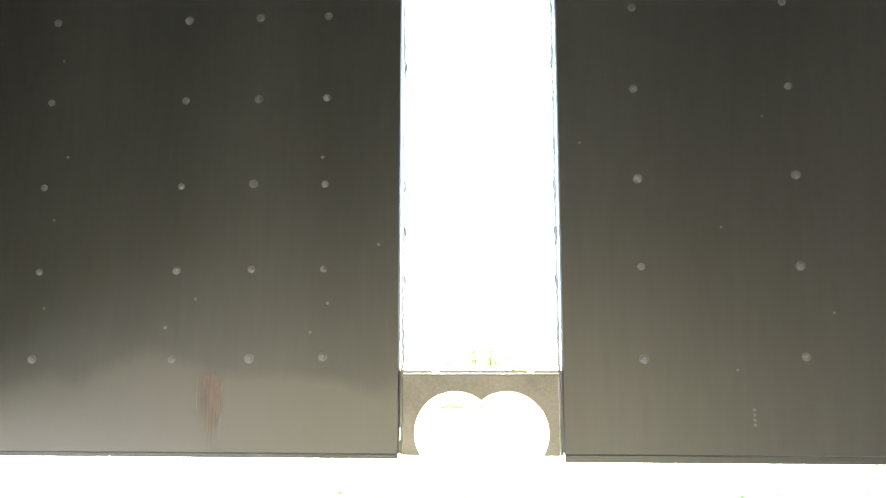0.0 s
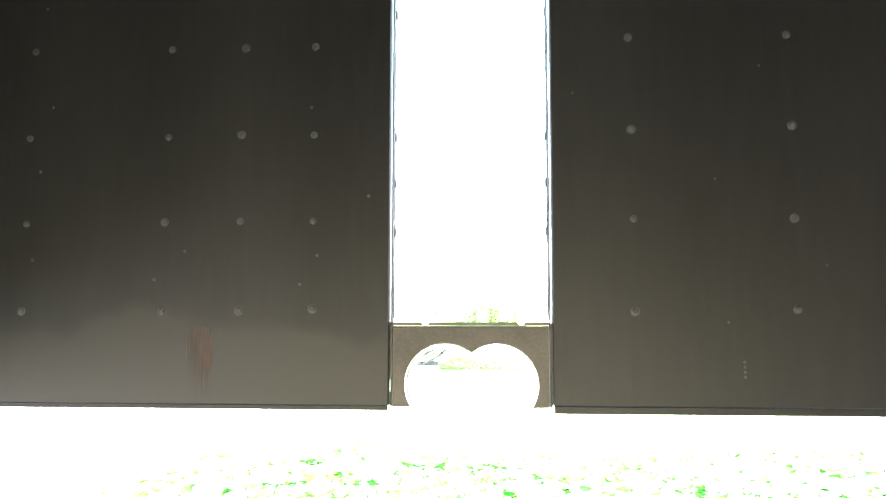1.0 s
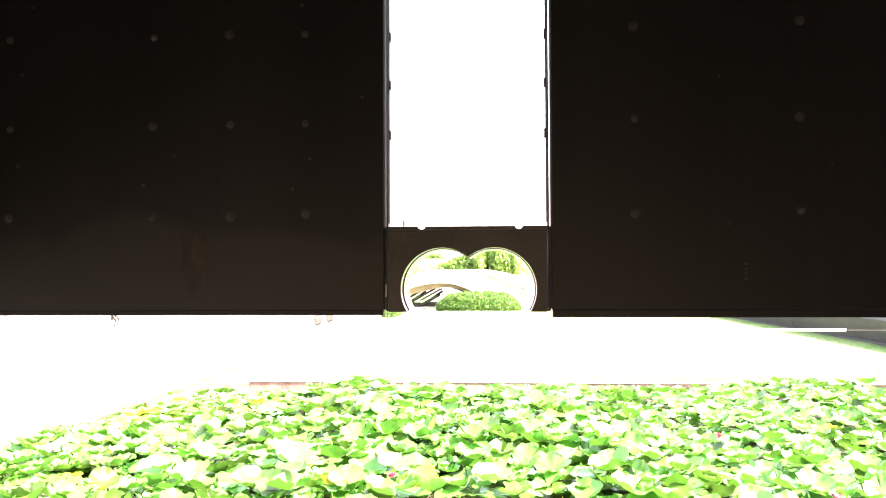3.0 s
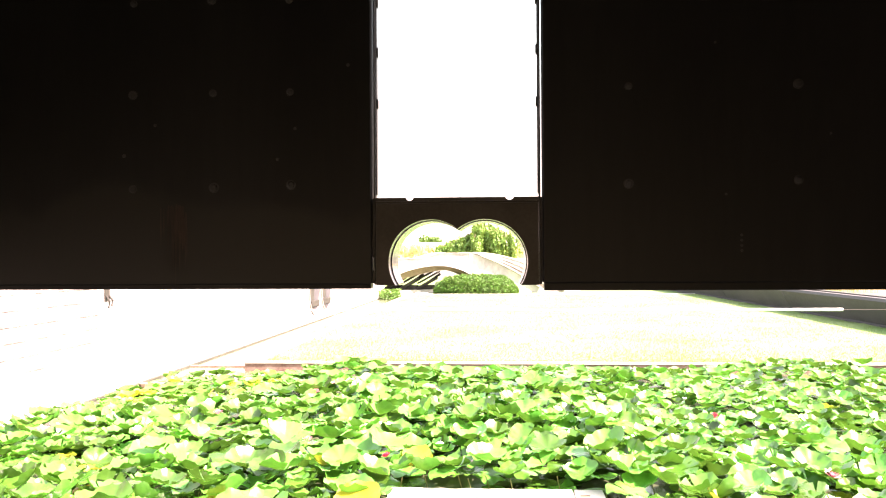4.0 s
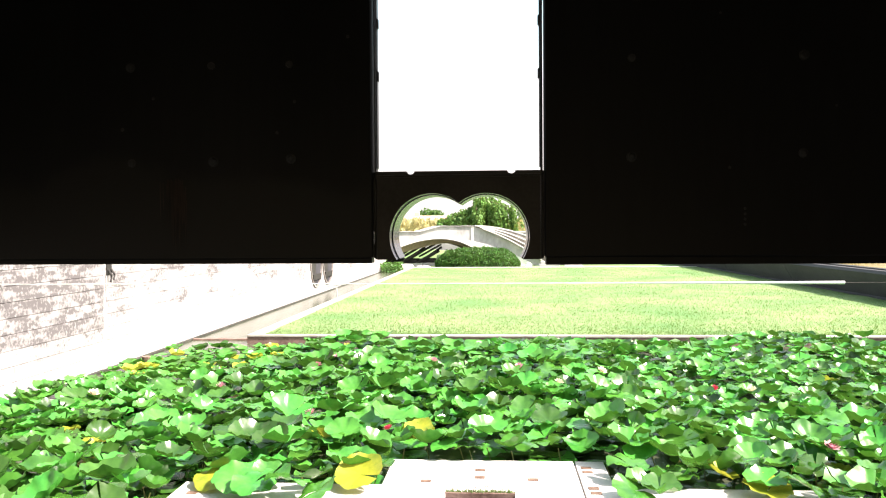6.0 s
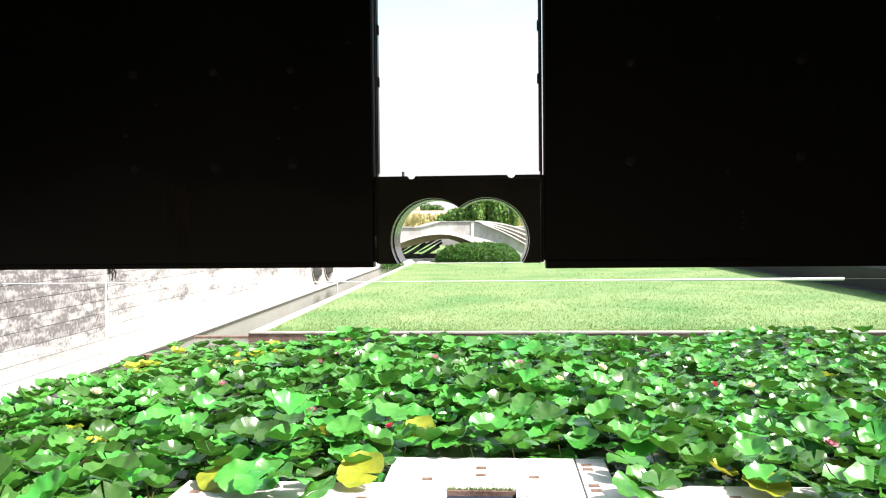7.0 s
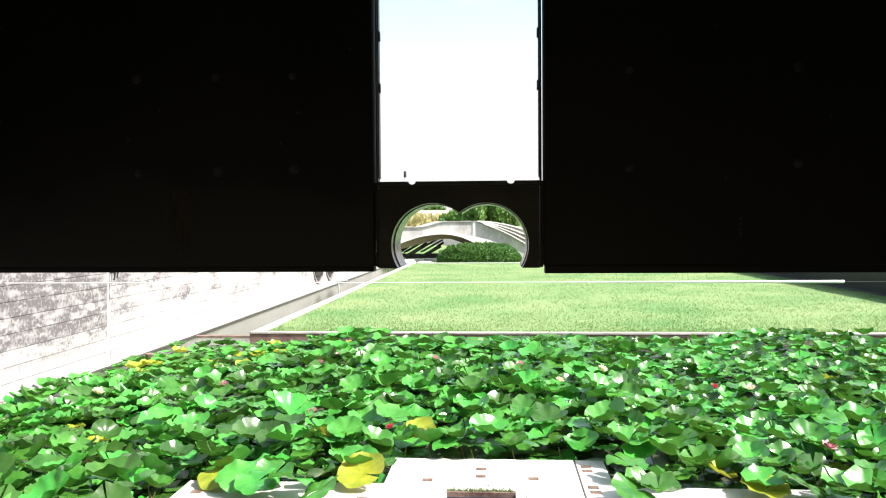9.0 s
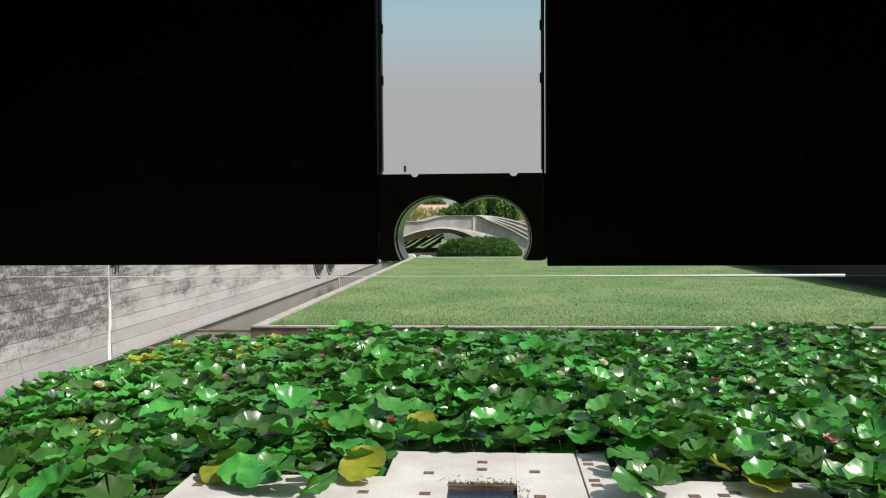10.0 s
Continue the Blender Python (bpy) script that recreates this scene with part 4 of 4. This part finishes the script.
part("deck", arch_solid(deck_z, high_edge, 0.0, 3.2), M_arch, arch)
for k in range(4):
    part("moulding", arch_solid(moulding(k), lambda u: moulding(k + 1)(u) + 0.006, -0.04 - 0.05 * k, 0.40, 48, -5.2, 2.6 - 0.5 * k), M_white if k in (0, 3) else M_cream, arch, "pale stepped moulding of the vault")
    part("moulding_groove", arch_solid(lambda u: moulding(k + 1)(u) + 0.005, lambda u: moulding(k + 1)(u) - 0.012, -0.03 - 0.05 * k, 0.40, 48, -5.2, 2.4 - 0.5 * k), M_joint, arch)
M_tan = material("tan_vault_plaster", (0.26, 0.20, 0.15), (0.42, 0.34, 0.26), 0.9, 1.2, 14, 0.2, 0.2)
part("vault_soffit", arch_solid(lambda u: low_edge(u) - 0.014, lambda u: low_edge(u) - 0.05, 0.10, 3.2, 48, -5.0, 0.6), M_tan, arch, "tan underside of the vault")
part("vault_haunch", arch_solid(lambda u: low_edge(u) - 0.052, lambda u: low_edge(u) - 0.06 - 0.26 * math.exp(-((u + 2.4) / 1.5) ** 2), 0.55, 3.0, 40, -4.6, 0.2), M_tan, arch, "tan inner face of the vault")


def rib(k):
    """A stepped cornice line that leaves the crown and drops away from the one above."""
    def top(u):
        return deck_z(u) + 0.045 - 0.088 * k * max(u, 0.0)
    return arch_solid(top, lambda u: top(u) - 0.042, -0.06 - 0.05 * k, 0.02, 44, 0.12 + 0.1 * k, UR)


for k in range(4):
    part("roof_rib", rib(k), M_white, arch, "pale stone roof rib")
# A dark sheet stands in for the shadow gaps between the ribs.
part("rib_backing", arch_solid(lambda u: deck_z(u) - 0.012, lambda u: deck_z(u) - 0.264 * u, -0.03, -0.002, 44, 0.15, UR - 0.05), M_joint, arch, "dark sheet painted as the shade between the ribs")
# Dark layer added over the deck so the roof ribs stand out.
part("roof_sheet", arch_solid(lambda u: deck_z(u) + 0.018, lambda u: deck_z(u) + 0.001, 0.02, 3.9, 44, 0.12, UR - 0.02), M_joint, arch, "added dark sheet on the roof between ribs")
part("crown_cap", arch_solid(lambda u: deck_z(u) + 0.03 + 0.012 * math.sin(u * 9) * math.sin(u * 4.3), lambda u: deck_z(u) + 0.002, -0.06, 3.25, 90, -4.8, 0.09), M_grey, arch)
part("corner_pier", box(-0.05, 0.06, -0.03, -0.001, 1.06, 1.67, 0.004), M_cream, arch)
for sx, sy, ry in ((-4.35, 34.4, -32), (-3.65, 34.0, -30), (-2.95, 34.3, -29)):
    tomb = thing("tomb", (sx, sy, 0.05), "dark tilted stone tomb on a low pale base", "tomb", "tombs under the arch")
    part("base", box(-0.55, 0.55, -0.9, 0.9, 0, 0.14, 0.01), M_stone, tomb, "pale stone base")
    b = box(-0.50, 0.50, -0.85, 0.85, -0.05, 0.07, 0.02)
    bmesh.ops.transform(b, matrix=Matrix.Translation((0.0, 0, 0.36)) @ Matrix.Rotation(radians(ry), 4, "Y"), verts=b.verts)
    part("chest", b, M_dark, tomb)
    part("foot", box(-0.30, 0.30, -0.6, 0.6, 0.141, 0.30, 0.01), M_dark, tomb)
    for dz in (0.17, 0.31):
        b = box(-0.45 + dz, 0.62 + dz * 0.6, -0.7, 0.7, dz, dz + 0.06, 0.008)
        bmesh.ops.transform(b, matrix=Matrix.Translation((0.0, 0, 0.36)) @ Matrix.Rotation(radians(ry), 4, "Y"), verts=b.verts)
        part("lid_slab", b, M_dark, tomb)
    part("bracket", rod([(-0.25, -0.3, 0.22), (0.62, -0.3, 0.80)], 0.05, 8), M_dark, tomb)
for x0, x1, yb, h, mt in ((-3.9, -3.3, 31.2, 0.16, M_white), (-3.2, -2.6, 31.1, 0.10, M_stone), (1.15, 1.40, 31.2, 0.22, M_white), (1.7, 2.5, 31.5, 0.24, M_grey), (2.7, 3.4, 31.3, 0.17, M_stone)):
    b = box(0, x1 - x0, 0, 0.5, 0, h * 0.6, 0.008)
    box(0.06, x1 - x0 - 0.06, 0.05, 0.45, h * 0.6, h, 0.008, b)
    tagged(part("stone_block", b, mt), "low pale stone block at the lawn's end", "stone block", "stone blocks").location = (x0, yb, 0.05)


def leaf_cloud(points, size, mat, name, parent, seed, long=1.6, droop=0.0):
    """Many small pointed leaves at the points, joined."""
    q = np.random.RandomState(seed)
    P = np.array(points)
    n = len(P)
    d = q.normal(size=(n, 3))
    d[:, 2] -= droop
    d /= np.linalg.norm(d, axis=1)[:, None]
    s = np.cross(d, q.normal(size=(n, 3)))
    s /= np.linalg.norm(s, axis=1)[:, None]
    sz = (size * (0.6 + 0.8 * q.rand(n)))[:, None]
    A, B = P - d * sz * long / 2, P + d * sz * long / 2
    C, D = P + s * sz * 0.4, P - s * sz * 0.4
    VV = np.stack([A, C, B, D], 1).reshape(-1, 3)
    return tagged(mesh_from(name, VV.tolist(), np.arange(4 * n).reshape(-1, 4).tolist(), mat, parent), kind="")


# clipped bush before the arch
bush = thing("bush", (-0.75, 31.9, 0.0), "rounded clipped green bush at the end of the lawn", "bush")
q = np.random.RandomState(5)
pts = []
while len(pts) < 36000:
    u, v = q.uniform(-1, 1), q.uniform(-1, 1)
    if u * u + v * v > 1:
        continue
    hgt = 0.80 * (1 - abs(u) ** 3.2 * 0.55 - v * v * 0.45) * (1 - 0.5 * max(0, u * u + v * v - 0.75) / 0.25)
    hgt += 0.10 * noise.noise(Vector((u * 6, v * 3, 1.7))) + 0.09 * noise.noise(Vector((u * 17, v * 9, 5)))
    zz = 0.05 + hgt * (1 - (q.rand() ** 2) * 0.9)
    pts.append((u * 1.72, v * 0.9, max(zz, 0.05)))
leaf_cloud(pts, 0.038, M_bush, "foliage", bush, 11, 2.2)
# Solid dark core added inside, standing for the shade between the leaves.
b = bmesh.new()
bmesh.ops.create_icosphere(b, subdivisions=3, radius=1, matrix=Matrix.Translation((0, 0, 0.10)) @ Matrix.Diagonal((1.45, 0.72, 0.5, 1)))
part("branch_core", b, M_bark, bush)

# low hedge by the far end of the channel
hedge = thing("hedge", (-4.05, 29.5, 0.0), "small dark green hedge beside the wall", "hedge")
leaf_cloud([(q.uniform(-0.25, 0.45), q.uniform(-0.5, 1.2), q.uniform(-0.05, 0.34)) for _ in range(1800)], 0.05, M_bush, "foliage", hedge, 12)
part("branch_core", rod([(0.1, 0.3, -0.3), (0.1, 0.3, 0.2)], 0.03, 6), M_bark, hedge)

# grassy bank seen under the vault
bk = bmesh.new()
bw = [[bk.verts.new((-5.6 + 4.9 * i / 24, 35.9 + 2.3 * j / 10, 0.045 + 0.62 * math.sin(math.pi * min(1.0, 0.06 + i / 24)) ** 0.6 * (j / 10) ** 0.7 + 0.05 * noise.noise(Vector((i * 0.7, j * 0.9, 2))))) for i in range(25)] for j in range(11)]
for j in range(10):
    for i in range(24):
        bk.faces.new((bw[j][i], bw[j][i + 1], bw[j + 1][i + 1], bw[j + 1][i]))
tagged(part("grass_bank", bk, M_lawn, smooth=True), "sunlit grassy bank before the end wall", "grass bank", kind="structure")

# weeping tree behind the wall
tree = thing("weeping_tree", (-1.0, 43.0, -0.6), "weeping green tree beyond the garden wall", "tree")
part("trunk", rod([(0, 0, 0), (0.05, 0, 0.9), (-0.04, 0.05, 1.9), (0.03, 0, 2.9)], 0.17, 10, None, 0.07), M_bark, tree, smooth=True)
lv_pts = []
limb = bmesh.new()
for k in range(34):
    a = k * 2.4 + q.uniform(-0.3, 0.3)
    reach = q.uniform(0.4, 1.95)
    top = 4.0 - 0.75 * (reach / 1.95) ** 2 + (0.25 if math.cos(a) > -0.2 else -0.45) + q.uniform(-0.35, 0.12)
    tip = (reach * 1.2 * math.cos(a), reach * math.sin(a) * 0.9, top - 0.3)
    rod([(0, 0, 2.0 + q.uniform(0, 0.8)), (tip[0] * 0.5, tip[1] * 0.5, top - 0.02), tip], 0.035, 5, limb, 0.012)
    for s in range(24 if math.cos(a) < -0.1 else 15):
        f = q.uniform(0.35, 1.08)
        sx, sy, sz = tip[0] * f + q.normal() * 0.14, tip[1] * f + q.normal() * 0.14, top - 0.25 * f * f + q.uniform(-0.12, 0.05)
        ln = q.uniform(0.7, 2.1)
        for j in range(int(ln * 42)):
            t = j / (ln * 42)
            lv_pts.append((sx * (1 + 0.10 * t) + q.normal() * 0.045, sy * (1 + 0.1 * t) + q.normal() * 0.045, sz - ln * t))
part("limbs", limb, M_bark, tree)
leaf_cloud(lv_pts, 0.10, M_tree, "crown", tree, 14, 2.0, 1.0)

# maize beyond the wall
pts, V2, F2 = [], [], []
qc = np.random.RandomState(8)
for k in range(5200):
    cx_, cy_ = qc.uniform(-26, 22), 47 + 22 * qc.rand() ** 1.7
    hgt = qc.uniform(2.45, 3.0)
    n0 = len(V2)
    V2 += [(cx_ - 0.015, cy_, -0.6), (cx_ + 0.015, cy_, -0.6), (cx_ + 0.008, cy_, -0.6 + hgt), (cx_ - 0.008, cy_, -0.6 + hgt)]
    F2.append((n0, n0 + 1, n0 + 2, n0 + 3))
    for j in range(7):
        a, zb = qc.rand() * math.tau, -0.6 + hgt * (0.45 + 0.08 * j)
        ln = qc.uniform(0.25, 0.55) * (0.6 if j > 4 else 1)
        c, s = math.cos(a), math.sin(a)
        n0 = len(V2)
        V2 += [(cx_ - 0.03 * s, cy_ + 0.03 * c, zb), (cx_ + 0.03 * s, cy_ - 0.03 * c, zb), (cx_ + ln * 0.6 * c, cy_ + ln * 0.6 * s, zb + 0.28), (cx_ + ln * c, cy_ + ln * s, zb + 0.12)]
        F2 += [(n0, n0 + 1, n0 + 2), (n0 + 1, n0 + 3, n0 + 2)]
tagged(mesh_from("maize_field", V2, F2, M_corn), "tall yellowing maize growing beyond the wall", "maize", kind="stuff")


def house(x, y, w, d, eave, ridge, label):
    h = thing("house", (x, y, -0.6), label, "house", "far houses")
    part("wall", box(-w / 2, w / 2, 0, d, 0, eave, 0.02), M_house, h)
    b = bmesh.new()
    e = 0.5
    prof = [(-e, eave - 0.12), (d / 2, ridge), (d + e, eave - 0.12), (d + e, eave + 0.06), (d / 2, ridge + 0.2), (-e, eave + 0.06)]
    vs0 = [b.verts.new((-w / 2 - e, p, z)) for p, z in prof]
    vs1 = [b.verts.new((w / 2 + e, p, z)) for p, z in prof]
    for i in range(6):
        b.faces.new((vs0[i], vs0[(i + 1) % 6], vs1[(i + 1) % 6], vs1[i]))
    b.faces.new((vs0[0], vs0[5], vs0[4], vs0[1]))
    b.faces.new((vs0[1], vs0[4], vs0[3], vs0[2]))
    b.faces.new((vs1[0], vs1[1], vs1[4], vs1[5]))
    b.faces.new((vs1[1], vs1[2], vs1[3], vs1[4]))
    bmesh.ops.recalc_face_normals(b, faces=b.faces)
    r = part("roof", b, M_roof, h, "terracotta tile roof")
    part("chimney", box(w * 0.2, w * 0.2 + 0.7, d / 2 - 0.4, d / 2 + 0.4, ridge - 0.4, ridge + 0.7, 0.02), M_house, r)
    for k in range(int(w // 3)):
        wx = -w / 2 + 1.2 + k * 3
        win = part("window", box(wx, wx + 1.0, -0.04, 0.02, eave - 1.9, eave - 0.6, 0.01), M_white, h)
        part("pane", box(wx + 0.1, wx + 0.9, -0.06, -0.041, eave - 1.8, eave - 0.7), M_glass, win)
    return h


house(-15.5, 118, 15, 8, 3.4, 4.35, "low pink plastered house with a terracotta roof")
house(9.5, 130, 9, 8, 4.2, 5.3, "pale plastered house with a terracotta roof")
house(-24, 150, 9, 8, 5.4, 6.4, "far plastered house with a terracotta roof behind another")
for x, y, hgt, rad in ((-11.5, 150, 7.4, 2.6), (-20, 160, 6.5, 2.4), (6.0, 170, 7.2, 2.6), (12, 165, 6.8, 2.5), (-30, 150, 7, 3), (24, 160, 7, 3)):
    t = thing("tree", (x, y, -0.6), "distant round-crowned green tree beyond the field", "tree", "far trees")
    part("trunk", rod([(0, 0, 0), (0.1, 0, hgt * 0.4), (0, 0.1, hgt * 0.7)], 0.25, 8, None, 0.1), M_bark, t)
    pp = []
    cl = [(q.normal() * rad * 0.45, q.normal() * rad * 0.45, hgt * 0.65 + q.normal() * rad * 0.3) for _ in range(9)]
    for _ in range(2600):
        c = cl[q.randint(9)]
        v = q.normal(size=3)
        v /= np.linalg.norm(v)
        rr = rad * 0.45 * q.rand() ** 0.33
        pp.append((c[0] + v[0] * rr, c[1] + v[1] * rr, c[2] + v[2] * rr * 0.8))
    leaf_cloud(pp, 0.28, M_far, "crown", t, int(x) + 50)

mast = thing("mast", (-29.2, 249, -0.6), "distant slim dark mast with cross arms", "mast")
part("shaft", rod([(0, 0, 0), (0, 0, 17.5)], 0.30, 8, None, 0.16), M_cable, mast)
part("head", rod([(0, 0, 17.5), (0, 0, 19.4)], 0.45, 10, None, 0.42), M_dark, mast, "dark drum near the top")
part("antenna", rod([(-0.3, 0, 19.4), (-0.5, 0, 22.6)], 0.06, 6), M_cable, mast)
part("arm", rod([(-0.5, 0, 20.6), (1.4, 0, 20.4)], 0.08, 6), M_cable, mast)
